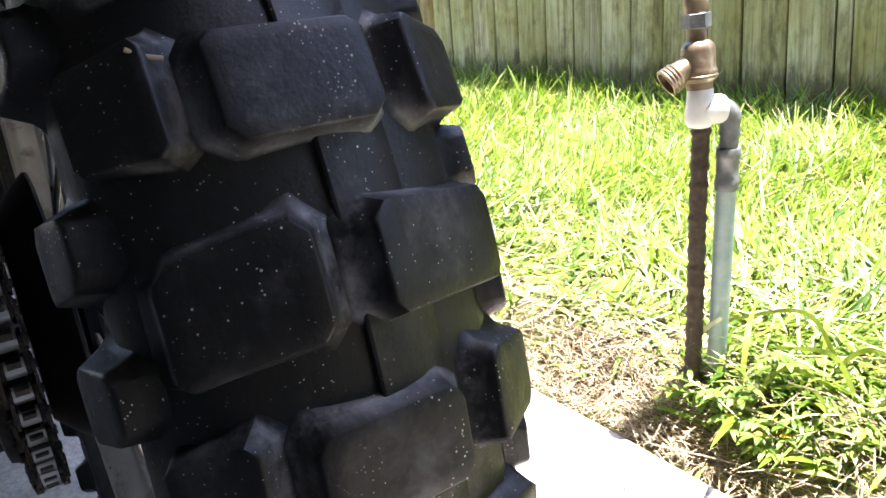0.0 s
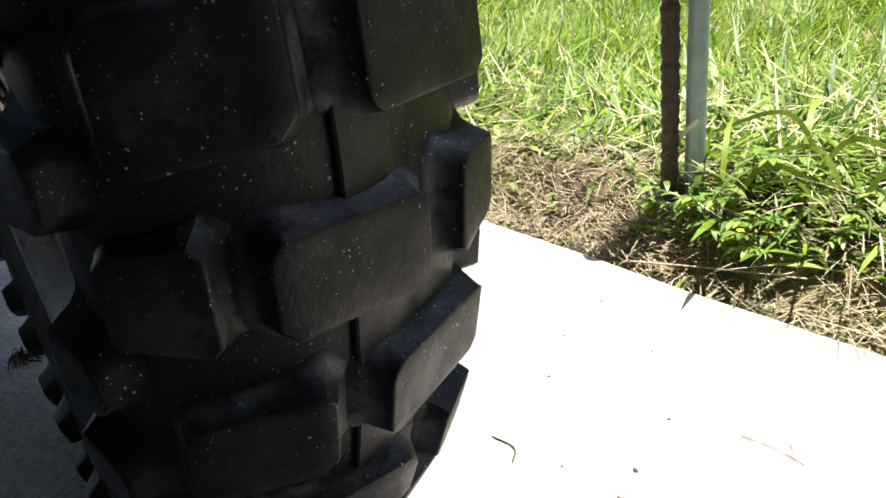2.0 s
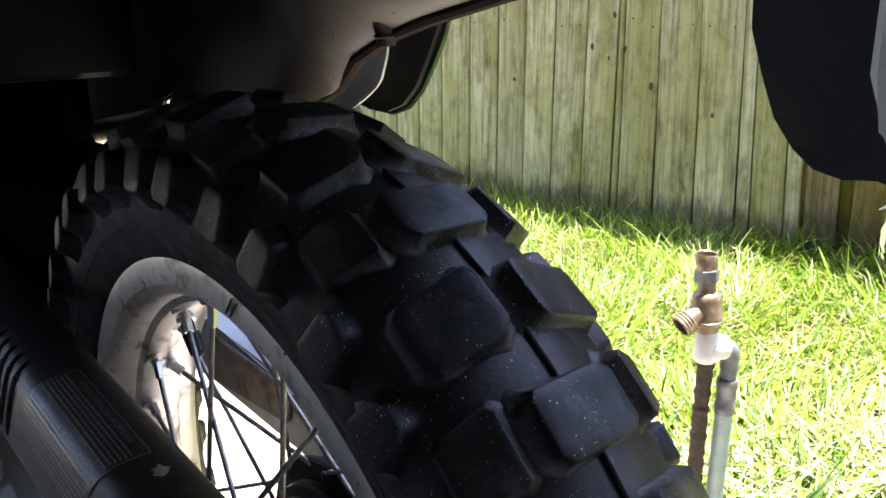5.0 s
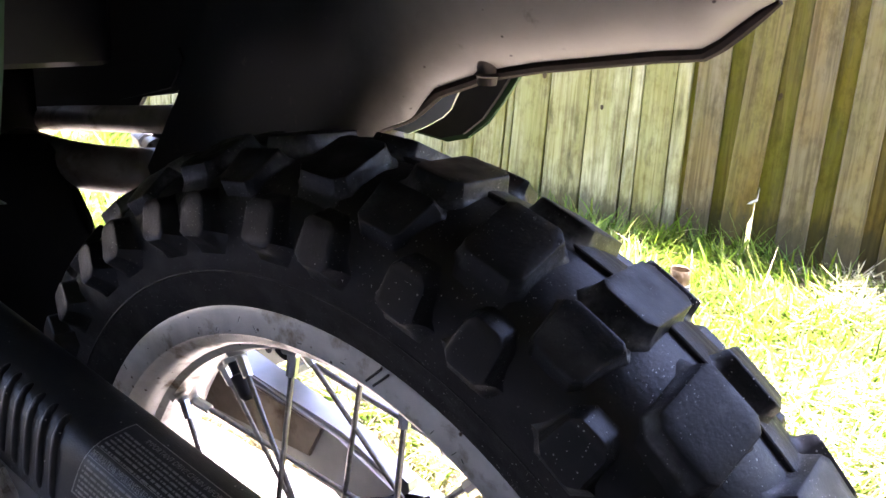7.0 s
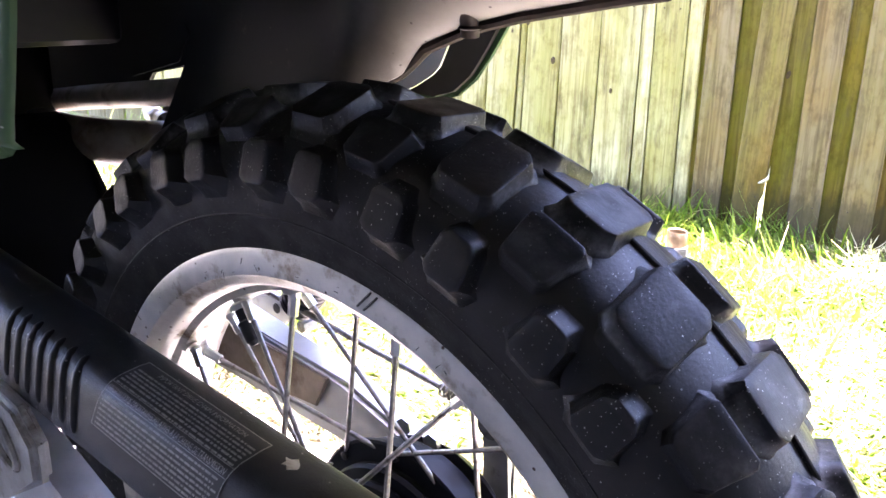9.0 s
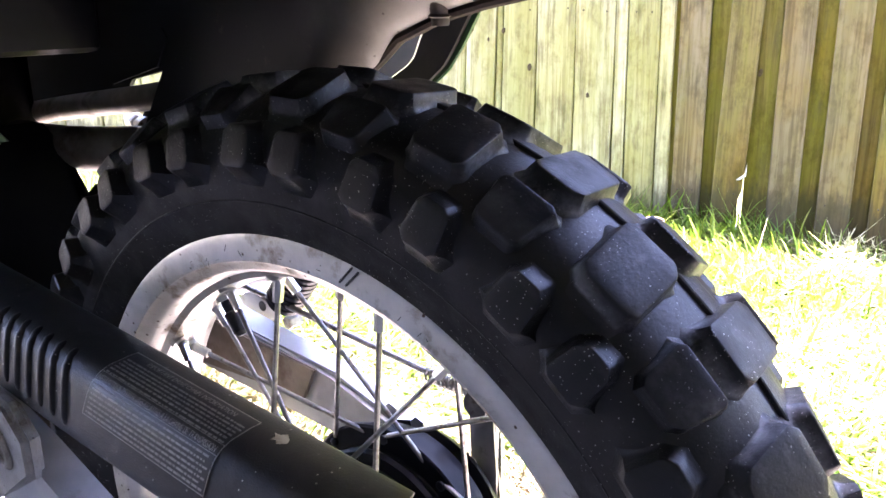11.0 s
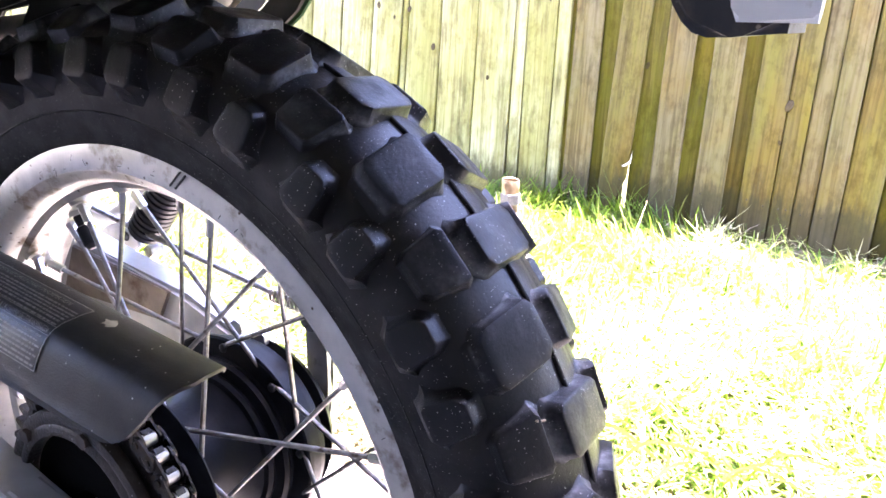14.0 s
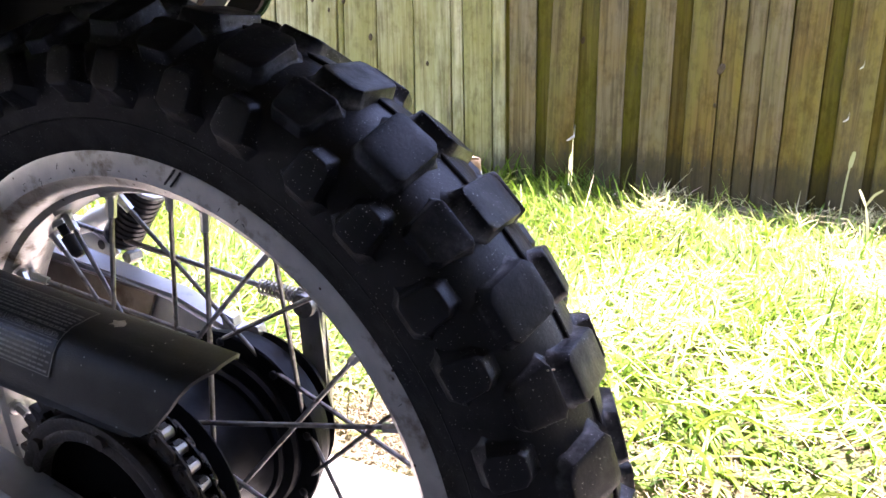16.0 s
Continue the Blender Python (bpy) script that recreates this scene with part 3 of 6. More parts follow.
# ---------------------------------------------------------------- motorcycle
bike = thing("motorcycle", "green off-road motorcycle with a worn knobbly rear tyre, parked on concrete", "motorcycle")


def hub_part(name, bm, mat, parent, label="", **k):
    """A part built round the axle."""
    ob = part(name, bm, mat, parent, label, **k)
    ob.location = (0, 0, H) if parent is bike else (0, 0, 0)
    return ob


def crown(y):
    """Radius of the top of the tread at y."""
    return 0.3195 - 6.5 * (y - 0.003) ** 2


def make_tyre():
    half = [(0.036, 0.2285), (0.0400, 0.2315), (0.0415, 0.2375), (0.0440, 0.243), (0.0475, 0.252), (0.0498, 0.263), (0.0502, 0.272),
            (0.0498, 0.281), (0.0475, 0.2905), (0.041, 0.2985), (0.030, 0.3040), (0.015, 0.3082), (0.0, 0.3095)]
    shift = (0.003, 0.003, 0.003, 0.004, 0.005, 0.006, 0.0065, 0.0065, 0.006, 0.005, 0.003, 0.003)
    prof = [(-y + 0.003, r) for y, r in half] + [(y + c, r) for (y, r), c in zip(half[-2::-1], shift[::-1])] + [(0.030, 0.232), (-0.030, 0.232)]
    tyre = hub_part("tyre", revolve(prof, 160), SIDEWALL, bike, "black knobbly tyre with dusty worn blocks", sharp=50)
    # moulded rings on both sidewalls
    for r, w in ((0.2520, 0.0473),):
        for s, c in ((-1, 0.003), (1, 0.0055)):
            bm = revolve([(c + s * (w - 0.0004), r - 0.0012), (c + s * (w + 0.0006), r), (c + s * (w + 0.0001), r + 0.0012)], 120, False)
            hub_part("moulded_ring", bm, SIDEWALL, tyre)
    bm = revolve([(0.0062, 0.3070), (0.0066, 0.3110), (0.0074, 0.3115), (0.0130, 0.3109), (0.0200, 0.3092), (0.0290, 0.3053), (0.0340, 0.3008)], 180, False)
    hub_part("mould_seam", bm, SIDEWALL, tyre)

    # wall of a block: how far it spreads and how deep it lies, from the worn rim of the face to the fillet on the carcass
    WALL = ((-0.62, 0.0), (-0.28, 0.0), (-0.0007, 0.00003), (0.0, 0.0003), (0.0003, 0.0009), (0.0011, 0.0045), (0.0017, 0.0070),
            (0.0027, 0.0088), (0.0042, 0.0101), (0.0062, 0.0125))

    def knob(th0, th1, inner, outer, seed, cut=0.0050, skew=0.0, lean=0.55, flare=0.0, deep=1.0, taper=0.0, name="knob"):
        """A tread block: a flat face from the (y, r) point inner to outer, between two angles; its rear wall slopes more than the front one."""
        rnd = random.Random(seed)
        p, q = Vector(inner), Vector(outer)
        along, rad = (q - p).normalized(), (inner[1] + outer[1]) / 2
        out = Vector((-along.y, along.x)) if along.x > 0 else Vector((along.y, -along.x))
        mid, hv = (p + q) / 2, (q - p).length / 2
        hs, mt = radians(th1 - th0) / 2 * rad, (th0 + th1) / 2
        outline = []
        corner = [cut * rnd.uniform(0.75, 1.3) for _ in range(4)]
        for (sx, sy, a0), c in zip(((1, 1, 0), (-1, 1, 90), (-1, -1, 180), (1, -1, 270)), corner):
            for k in (0, 18, 72, 90):
                t = radians(a0 + k)
                outline.append((sx * (hs - c) + c * math.cos(t), sy * (hv - c) + c * math.sin(t), math.cos(t), math.sin(t)))
        phase = rnd.uniform(0, 6.28)
        bm = bmesh.new()
        loops = []
        for grow, depth in WALL:
            vs = []
            for k, (u, v, nu, nv) in enumerate(outline):
                g = grow
                if grow > 0.0003:
                    g *= 1 + lean * max(0.0, nu) + flare * max(0.0, nv) + 0.12 * math.sin(3 * k / len(outline) * 6.28 + phase)
                u2, v2 = (u * (1 + g), v * (1 + g)) if g < -0.1 else (u + g * nu, v + g * nv)
                u2 *= 1 - taper * v2 / hv
                w = mid + along * v2 - out * (depth * deep + 0.00025 * math.sin(2.3 * k + phase) * (0.0002 < depth < 0.007) + 0.0004 * (abs(v2) / hv) ** 4)
                a = radians(mt) + (u2 + skew * v2) / rad
                vs.append(bm.verts.new((w.y * math.cos(a), w.x, w.y * math.sin(a))))
            loops.append(vs)
        n = len(outline)
        for c, d in zip(loops, loops[1:]):
            for k in range(n):
                bm.faces.new((c[k], c[(k + 1) % n], d[(k + 1) % n], d[k]))
        bm.faces.new(loops[0])
        return mesh_of(bm, name, RUBBER, True, 38)

    def tread_block(th0, th1, y0, y1, seed, **k):
        return knob(th0, th1, (y0, crown(y0) + 0.0006), (y1, crown(y1) + 0.0006), seed, **k)

    def shoulder(th0, th1, side, inner, outer, seed, **k):
        c = 0.001 if side < 0 else 0.0075
        return knob(th0, th1, (side * inner[0] + c, inner[1]), (side * outer[0] + c, outer[1]), seed, name="shoulder_knob", **k)

    kinds = []
    for v in range(3):
        kinds.append((
            (tread_block(-2.45, 2.45, -0.0154, 0.0272, 10 + v), 45.95),
            (tread_block(-2.75, 2.75, -0.0400, -0.0042, 20 + v, skew=0.10), 36.85),
            (tread_block(-2.6, 2.6, 0.0132, 0.0572, 30 + v, skew=-0.05), 36.85),
            (shoulder(-2.45, 2.45, -1, (0.0290, 0.3132), (0.0485, 0.2990), 40 + v, cut=0.0036, taper=0.10), 46.2),
            (shoulder(-2.45, 2.45, 1, (0.0345, 0.3110), (0.0550, 0.2965), 50 + v, cut=0.0036, taper=0.10), 46.2),
            (shoulder(-1.95, 1.95, -1, (0.0538, 0.2945), (0.0592, 0.2730), 60 + v, cut=0.0044, taper=-0.12, deep=1.10, flare=1.5), 41.1),
            (shoulder(-1.95, 1.95, 1, (0.0525, 0.2950), (0.0608, 0.2735), 70 + v, cut=0.0044, taper=-0.12, deep=1.10, flare=1.5), 41.1),
            (shoulder(-1.95, 1.95, -1, (0.0538, 0.2945), (0.0592, 0.2730), 80 + v, cut=0.0044, taper=-0.12, deep=1.10, flare=1.5), 51.4),
            (shoulder(-1.95, 1.95, 1, (0.0525, 0.2950), (0.0608, 0.2735), 90 + v, cut=0.0044, taper=-0.12, deep=1.10, flare=1.5), 51.4)))
    rnd = random.Random(8)
    for k in range(20):
        for me, at in kinds[rnd.randrange(3)]:
            ob = new("knob" if me.name.startswith("knob") else "shoulder_knob", me)
            ob.parent = tyre
            ob.rotation_euler = (0, -radians(at + 18 * k + rnd.uniform(-0.15, 0.15)), 0)
    return tyre


def make_rim():
    half = [(0.0335, 0.2130), (0.0360, 0.2150), (0.0375, 0.2290), (0.0368, 0.2312), (0.0350, 0.2312), (0.0338, 0.2255), (0.0300, 0.2215)]
    inner = [(0.0310, 0.2090), (0.0270, 0.2065), (0.0176, 0.2045), (0.0150, 0.2000), (0.0080, 0.1975), (0.0, 0.1970)]
    outer = [(0.0200, 0.2170), (0.0120, 0.2080), (0.0, 0.2075)]
    prof = ([(-y, r) for y, r in inner[::-1]] + [(-y, r) for y, r in half] + [(-y, r) for y, r in outer]
            + [(y, r) for y, r in outer[-2::-1]] + [(y, r) for y, r in half[::-1]] + [(y, r) for y, r in inner[:-1]])
    rim = hub_part("rim", revolve(prof, 128), ALLOY, bike, "dull scratched alloy rim with rusty spoke seats", sharp=40)

    def spot(th, r, y):
        a = radians(th)
        return Vector((r * math.cos(a), y, r * math.sin(a)))
    for i in range(9):
        for phi, yr, yh, rh, lean in ((145.0, -0.008, -0.034, 0.046, 62), (121.0, -0.007, -0.030, 0.046, -62), (132.5, 0.003, 0.046, 0.0665, 74), (148.5, 0.004, 0.0425, 0.0665, -60)):
            at = phi + 40 * i
            p = spot(at, 0.1985, yr)
            q = spot(at + lean, rh, yh)
            d = (q - p).normalized()
            hub_part("spoke", tube([p + d * 0.008, p + d * 0.05, q - d * 0.004, q + Vector((0, 0.004 if yh < 0 else -0.004, 0))], [0.0018, 0.0017, 0.0017, 0.0018], 8), STEEL, rim)
            bm = tube([p - d * 0.004, p + d * 0.004], [0.0046, 0.0040], 10)
            tube([p + d * 0.004, p + d * 0.0165], [0.0036, 0.0033], 6, bm)
            hub_part("nipple", bm, BRIGHT, rim)
            n_in = -spot(at, 1.0, 0)
            hub_part("spoke_seat", tube([p - n_in * 0.003, p + n_in * 0.0012, p + n_in * 0.0022], [0.0085, 0.0072, 0.004], 14), ALLOY, rim)
    p, n_in = spot(127.0, 0.199, 0.0), -spot(127.0, 1.0, 0)
    hub_part("valve_nut", tube([p, p + n_in * 0.005], 0.0070, 6), BRIGHT, rim)
    bm = tube([p + n_in * 0.005, p + n_in * 0.013], 0.0042, 12)
    tube([p + n_in * 0.013, p + n_in * 0.014, p + n_in * 0.028, p + n_in * 0.031], [0.0045, 0.0060, 0.0054, 0.003], 14, bm)
    hub_part("valve_cap", bm, BLACKPAINT, rim, "black plastic valve cap")
    for th in (80.6, 81.8):
        a, b = spot(th, 0.2195, -0.0378), spot(th - 1.9, 0.2305, -0.0385)
        hub_part("marker_stroke", tube([a, b], 0.0007, 6), MARKER, rim)
    rnd = random.Random(3)
    for k in range(46):
        th = rnd.uniform(0, 360)
        r = rnd.uniform(0.217, 0.228)
        a = spot(th, r, -0.03745)
        b = spot(th + rnd.uniform(-0.8, 0.8), r + rnd.uniform(-0.004, 0.004), -0.03765)
        hub_part("scratch", tube([a, b], 0.00022, 4), MARKER, rim)


def make_hub():
    prof = [(-0.058, 0.010), (-0.058, 0.030), (-0.040, 0.034), (-0.036, 0.0495), (-0.030, 0.0495), (-0.027, 0.0440), (-0.010, 0.0450), (0.004, 0.0475), (0.012, 0.0515), (0.0175, 0.0545), (0.0185, 0.0580),
            (0.0215, 0.0595), (0.0245, 0.0585), (0.0260, 0.0625), (0.0265, 0.0655), (0.0300, 0.0670), (0.0330, 0.0655), (0.0345, 0.0665), (0.0355, 0.0795),
            (0.0368, 0.0812), (0.0400, 0.0812), (0.0412, 0.0795), (0.0425, 0.0760), (0.054, 0.0755), (0.056, 0.0728), (0.062, 0.0720), (0.064, 0.066), (0.074, 0.03), (0.074, 0.010)]
    hub = hub_part("hub", revolve(prof, 72), HUBBLACK, bike, "black drum brake hub with ribbed rings", sharp=30)
    for k in range(9):
        a = radians(14 + 40 * k)
        x, z = 0.0742 * math.cos(a), 0.0742 * math.sin(a)
        hub_part("rivet", tube([(x, 0.0375, z), (x, 0.0335, z), (x, 0.0326, z)], [0.0034, 0.0034, 0.002], 10), BLACKPAINT, hub)
    bm = tube([(0, -0.125, 0), (0, 0.125, 0)], 0.0085, 16)
    hub_part("axle", bm, STEEL, bike)
    for s in (-1, 1):
        b2 = tube([(0, s * 0.103, 0), (0, s * 0.119, 0)], 0.0155, 6)
        hub_part("axle_nut", b2, STEEL, bike)


def make_sprocket():
    teeth, y0, y1 = 43, -0.0755, -0.0695
    outline = []
    for k in range(teeth):
        for f, r in ((-0.32, 0.0835), (-0.13, 0.0925), (0.13, 0.0925), (0.32, 0.0835)):
            a = 2 * math.pi * (k + f) / teeth
            outline.append((r * math.cos(a), r * math.sin(a)))
    n = len(outline)
    bm = bmesh.new()
    rings = []
    for y in (y0, y1):
        rings.append([bm.verts.new((x, y, z)) for x, z in outline])
        rings.append([bm.verts.new((0.060 * x / math.hypot(x, z), y, 0.060 * z / math.hypot(x, z))) for x, z in outline])
    o0, i0, o1, i1 = rings
    for k in range(n):
        j = (k + 1) % n
        for a, b in ((o0, i0), (i0, i1), (i1, o1), (o1, o0)):
            bm.faces.new((a[k], a[j], b[j], b[k]))
    sp = hub_part("sprocket", bm, SPROCKETMAT, bike, "greasy steel rear sprocket", sharp=25)
    for k in range(6):
        a = radians(20 + 60 * k)
        c, s = math.cos(a), math.sin(a)
        arm = [(0.058 * c - 0.008 * s, 0.058 * s + 0.008 * c), (0.078 * c - 0.014 * s, 0.078 * s + 0.014 * c),
               (0.078 * c + 0.014 * s, 0.078 * s - 0.014 * c), (0.058 * c + 0.008 * s, 0.058 * s - 0.008 * c)]
        hub_part("spider_arm", plate(arm, -0.0835, -0.0640, 0.0020), SPROCKETMAT, sp)
        x, z = 0.0655 * c, 0.0655 * s
        hub_part("sprocket_bolt", tube([(x, -0.0870, z), (x, -0.0910, z)], 0.0050, 6), RUSTBOLT, sp)
    hub_part("spider_ring", revolve([(-0.0850, 0.0570), (-0.0880, 0.0580), (-0.0888, 0.0610), (-0.0872, 0.0655), (-0.0885, 0.0700), (-0.0875, 0.0735), (-0.0840, 0.0745), (-0.0800, 0.0735), (-0.0800, 0.0570)], 64), SPROCKETMAT, sp, "greasy ring with caked dust")
    for k in range(43):
        if k % 3 == 0:
            a = 2 * math.pi * k / 43
            hub_part("ring_rivet", tube([(0.0785 * math.cos(a), -0.0752, 0.0785 * math.sin(a)), (0.0785 * math.cos(a), -0.0775, 0.0785 * math.sin(a))], [0.0030, 0.0022], 8), SPROCKETMAT, sp)
    # black disc added to close the see-through ring before the dark hub
    hub_part("ring_web", revolve([(-0.0795, 0.017), (-0.0795, 0.0568), (-0.0655, 0.0568), (-0.0655, 0.017)], 48), UNLITBLACK, sp)
    hub_part("sprocket_carrier", revolve([(-0.063, 0.012), (-0.063, 0.058), (-0.056, 0.066), (-0.0440, 0.0775), (-0.0425, 0.0785), (-0.0410, 0.0780), (-0.0400, 0.074), (-0.040, 0.012)], 48), HUBBLACK, sp)


def make_chain():
    chain = thing("chain", "", "")
    chain.parent = bike
    for key in ("label", "category"):
        if key in chain:
            del chain[key]
    pitch, r = 0.0127, 0.0885
    front_x = -0.62
    ang = math.asin(0.055 / 0.62)
    top = Vector((r * math.sin(ang * 0.6), 0, r * math.cos(ang * 0.6)))
    pts = [Vector((front_x + (top.x - front_x) * k / 60, 0, 0.045 + (top.z - 0.045) * k / 60)) for k in range(60)]
    pts += [Vector((r * math.cos(radians(a)), 0, r * math.sin(radians(a)))) for a in range(88, -90, -2)]
    pts += [Vector((front_x * k / 60, 0, -r + (r - 0.03) * k / 60)) for k in range(1, 61)]
    joints, last = [pts[0]], pts[0]
    for p in pts[1:]:
        while (p - last).length >= pitch:
            last = last + (p - last).normalized() * pitch
            joints.append(last)
    def link(wide):
        bm = bmesh.new()
        for s in (-1, 1):
            y = s * (0.0075 if wide else 0.0056)
            out = []
            for cx, a0 in ((pitch, -90), (0.0, 90)):
                for k in range(7):
                    a = radians(a0 + 30 * k)
                    out.append((cx + 0.0056 * math.cos(a), 0.0056 * math.sin(a)))
            out = [(x, z * (0.72 if 0.004 < x < pitch - 0.004 else 1)) for x, z in out]
            va = [bm.verts.new((x, y - 0.0008, z)) for x, z in out]
            vb = [bm.verts.new((x, y + 0.0008, z)) for x, z in out]
            bm.faces.new(va)
            bm.faces.new(vb[::-1])
            for k in range(len(out)):
                j = (k + 1) % len(out)
                bm.faces.new((va[k], vb[k], vb[j], va[j]))
        for x in (0.0, pitch):
            w = 0.0092 if wide else 0.0062
            tube([(x, -w, 0), (x, w, 0)], 0.0024 if wide else 0.0040, 10, bm)
        return mesh_of(bm, "link", CHAINMAT, True, 30)
    wide, narrow = link(True), link(False)
    roller = mesh_of(tube([(0, -0.0042, 0), (0, 0.0042, 0)], 0.0043, 12), "roller", BRIGHT, True, 30)
    for k in range(len(joints) - 1):
        a, b = joints[k], joints[k + 1]
        ob = new("chain_link", wide if k % 2 else narrow)
        ob.parent = chain
        ob.location = (a.x, -0.0725, H + a.z)
        ob.rotation_euler = (0, -math.atan2(b.z - a.z, b.x - a.x), 0)
        ro = new("roller", roller)
        ro.parent = ob


def make_swing_arm():
    arm = part("swing_arm", plate([(-0.62, 0.425), (-0.30, 0.400), (-0.20, 0.373), (-0.10, 0.344), (-0.04, 0.334), (0.020, 0.330), (0.034, 0.318), (0.026, 0.302),
                                   (0.0, 0.297), (-0.10, 0.300), (-0.30, 0.325), (-0.62, 0.345)], -0.112, -0.086, 0.004), SILVER, bike,
               "silver box-section swing arm with grime")
    part("far_arm", plate([(-0.62, 0.425), (-0.24, 0.404), (-0.10, 0.392), (-0.03, 0.372), (0.02, 0.345), (0.03, 0.318), (0.02, 0.296), (-0.02, 0.292),
                           (-0.10, 0.345), (-0.25, 0.345), (-0.62, 0.345)], 0.078, 0.104, 0.004), SILVER, arm)
    part("wear_plate", plate([(-0.245, 0.3985), (-0.112, 0.3925), (-0.126, 0.362), (-0.262, 0.350)], 0.0735, 0.0772, 0.001), BROWNSTEEL, arm, "rust-brown stained inner plate")
    part("cross_tube", tube([(-0.36, -0.10, 0.375), (-0.36, 0.09, 0.375)], 0.03, 18), SILVER, arm)
    bm = disc_pins(bmesh.new(), [(-0.030, 0.388), (-0.005, 0.386)], 0.070, 0.079, 0.007, 6)
    part("adjuster_bolt", bm, BRIGHT, arm)
    part("axle_plate", plate([(-0.050, 0.330), (-0.012, 0.330), (0.020, 0.327), (0.028, 0.318), (0.020, 0.306), (-0.050, 0.300)], -0.118, -0.114, 0.001), STEEL, arm)


def make_chain_guard():
    """A bent sheet over the chain: a top face and an outer side face with a rounded corner."""
    def section(x):
        zt, low = 0.4625 - 0.04 * x, 0.4245
        pts = [(-0.058, zt - 0.008), (-0.061, zt - 0.003), (-0.068, zt - 0.0008), (-0.080, zt), (-0.094, zt - 0.0012), (-0.1005, zt - 0.0035), (-0.1055, zt - 0.008),
               (-0.1085, zt - 0.0135), (-0.1120, zt - 0.022), (-0.1155, zt - 0.031), (-0.1178, low + 0.003), (-0.1165, low)]
        return pts

    def along(x, a, lift=0.0):
        """The point a metres from the inner edge, on the sheet's section at x."""
        pts = [Vector((p[0], p[1])) for p in section(x)]
        for p, q in zip(pts, pts[1:]):
            d = (q - p).length
            if a <= d or q is pts[-1]:
                t = (q - p).normalized()
                w = p + t * a + Vector((t.y, -t.x)) * lift
                return Vector((x, w.x, w.y))
            a -= d
    total = 0.089
    def table(rows, a):
        for (a0, x0), (a1, x1) in zip(rows, rows[1:]):
            if a <= a1:
                return x0 + (x1 - x0) * (a - a0) / (a1 - a0)
        return rows[-1][1]
    tail = [(0.0, 0.0985), (0.012, 0.104), (0.032, 0.1065), (0.048, 0.102), (0.062, 0.096), (0.074, 0.0885), (0.082, 0.081), (0.089, 0.066)]
    nose = [(0.0, -0.430), (0.033, -0.425), (0.039, -0.318), (0.050, -0.325), (0.075, -0.350), (0.089, -0.372)]
    xs = [k / 54 for k in range(55)]
    aa = [total * k / 23 for k in range(24)]
    bm = bmesh.new()
    outer, inner = [], []
    for f in xs:
        g = 1 - (1 - f) ** 1.5
        row = [along(table(nose, a) + (table(tail, a) - table(nose, a)) * g, a) for a in aa]
        low = [along(table(nose, a) + (table(tail, a) - table(nose, a)) * g, a, -0.0022) for a in aa]
        outer.append([bm.verts.new(p) for p in row])
        inner.append([bm.verts.new(p) for p in low])
    for grid in (outer, inner):
        for a, b in zip(grid, grid[1:]):
            for k in range(len(a) - 1):
                bm.faces.new((a[k], a[k + 1], b[k + 1], b[k]))
    for a, b in ((outer[0], inner[0]), (outer[-1], inner[-1])):
        for k in range(len(a) - 1):
            bm.faces.new((a[k], a[k + 1], b[k + 1], b[k]))
    for k in (0, -1):
        for i in range(len(xs) - 1):
            bm.faces.new((outer[i][k], outer[i + 1][k], inner[i + 1][k], inner[i][k]))
    guard = part("chain_guard", bm, GUARD, bike, "scuffed black plastic chain guard with a warning label")
    # upright ribs pressed into the outer face
    for k in range(7):
        x = -0.226 + 0.0145 * k
        pts = [along(x + 0.020 * f, 0.0385 + 0.0455 * f, -0.0017) for f in (0, 0.05, 0.12, 0.3, 0.5, 0.7, 0.9, 0.97, 1.0)]
        part("rib", tube(pts, [0.0010, 0.0026, 0.0036, 0.0038, 0.0038, 0.0038, 0.0036, 0.0028, 0.0012], 12), GUARD, guard)
    bm = bmesh.new()
    n = 11
    c = [bm.verts.new(along(0.027 + 0.0065 * math.cos(6.283 * k / n) * (0.8 + 0.25 * math.sin(k * 2.3)), 0.0225 + 0.005 * math.sin(6.283 * k / n) * (0.8 + 0.25 * math.cos(k * 3.1)), 0.0004)) for k in range(n)]
    bm.faces.new(c)
    part("scrape", bm, ALLOY, guard, "pale scraped patch")

    def on_guard(x, s, lift=0.0006):
        return along(x, s, lift)

    def strip(x0, x1, s0, s1, lift, n=8):
        b = bmesh.new()
        rows = [[b.verts.new(on_guard(x, s0 + (s1 - s0) * k / n, lift)) for k in range(n + 1)] for x in (x0, x1)]
        low = [[b.verts.new(on_guard(x, s0 + (s1 - s0) * k / n, lift - 0.0003)) for k in range(n + 1)] for x in (x0, x1)]
        for k in range(n):
            b.faces.new((rows[0][k], rows[0][k + 1], rows[1][k + 1], rows[1][k]))
            b.faces.new((low[0][k], low[0][k + 1], low[1][k + 1], low[1][k]))
        return b
    label = part("label", strip(-0.104, 0.009, 0.0200, 0.0700, 0.0005, 18), LABELMAT, guard, "black warning label with pale printed lines")
    for x0, x1, s0, s1 in ((-0.104, 0.009, 0.0200, 0.0204), (-0.104, 0.009, 0.0696, 0.0700), (-0.104, -0.1036, 0.0200, 0.0700), (0.0086, 0.009, 0.0200, 0.0700),
                           (-0.104, 0.009, 0.0432, 0.0435), (-0.104, 0.009, 0.0492, 0.0495)):
        part("rule", strip(x0, x1, s0, s1, 0.0009, 8), INK, label)
    rnd = random.Random(12)
    def lines(s0, s1, step):
        s = s0
        while s < s1:
            x = -0.101
            while x < 0.004:
                w = rnd.choice((0.0012, 0.002, 0.003, 0.0045, 0.006))
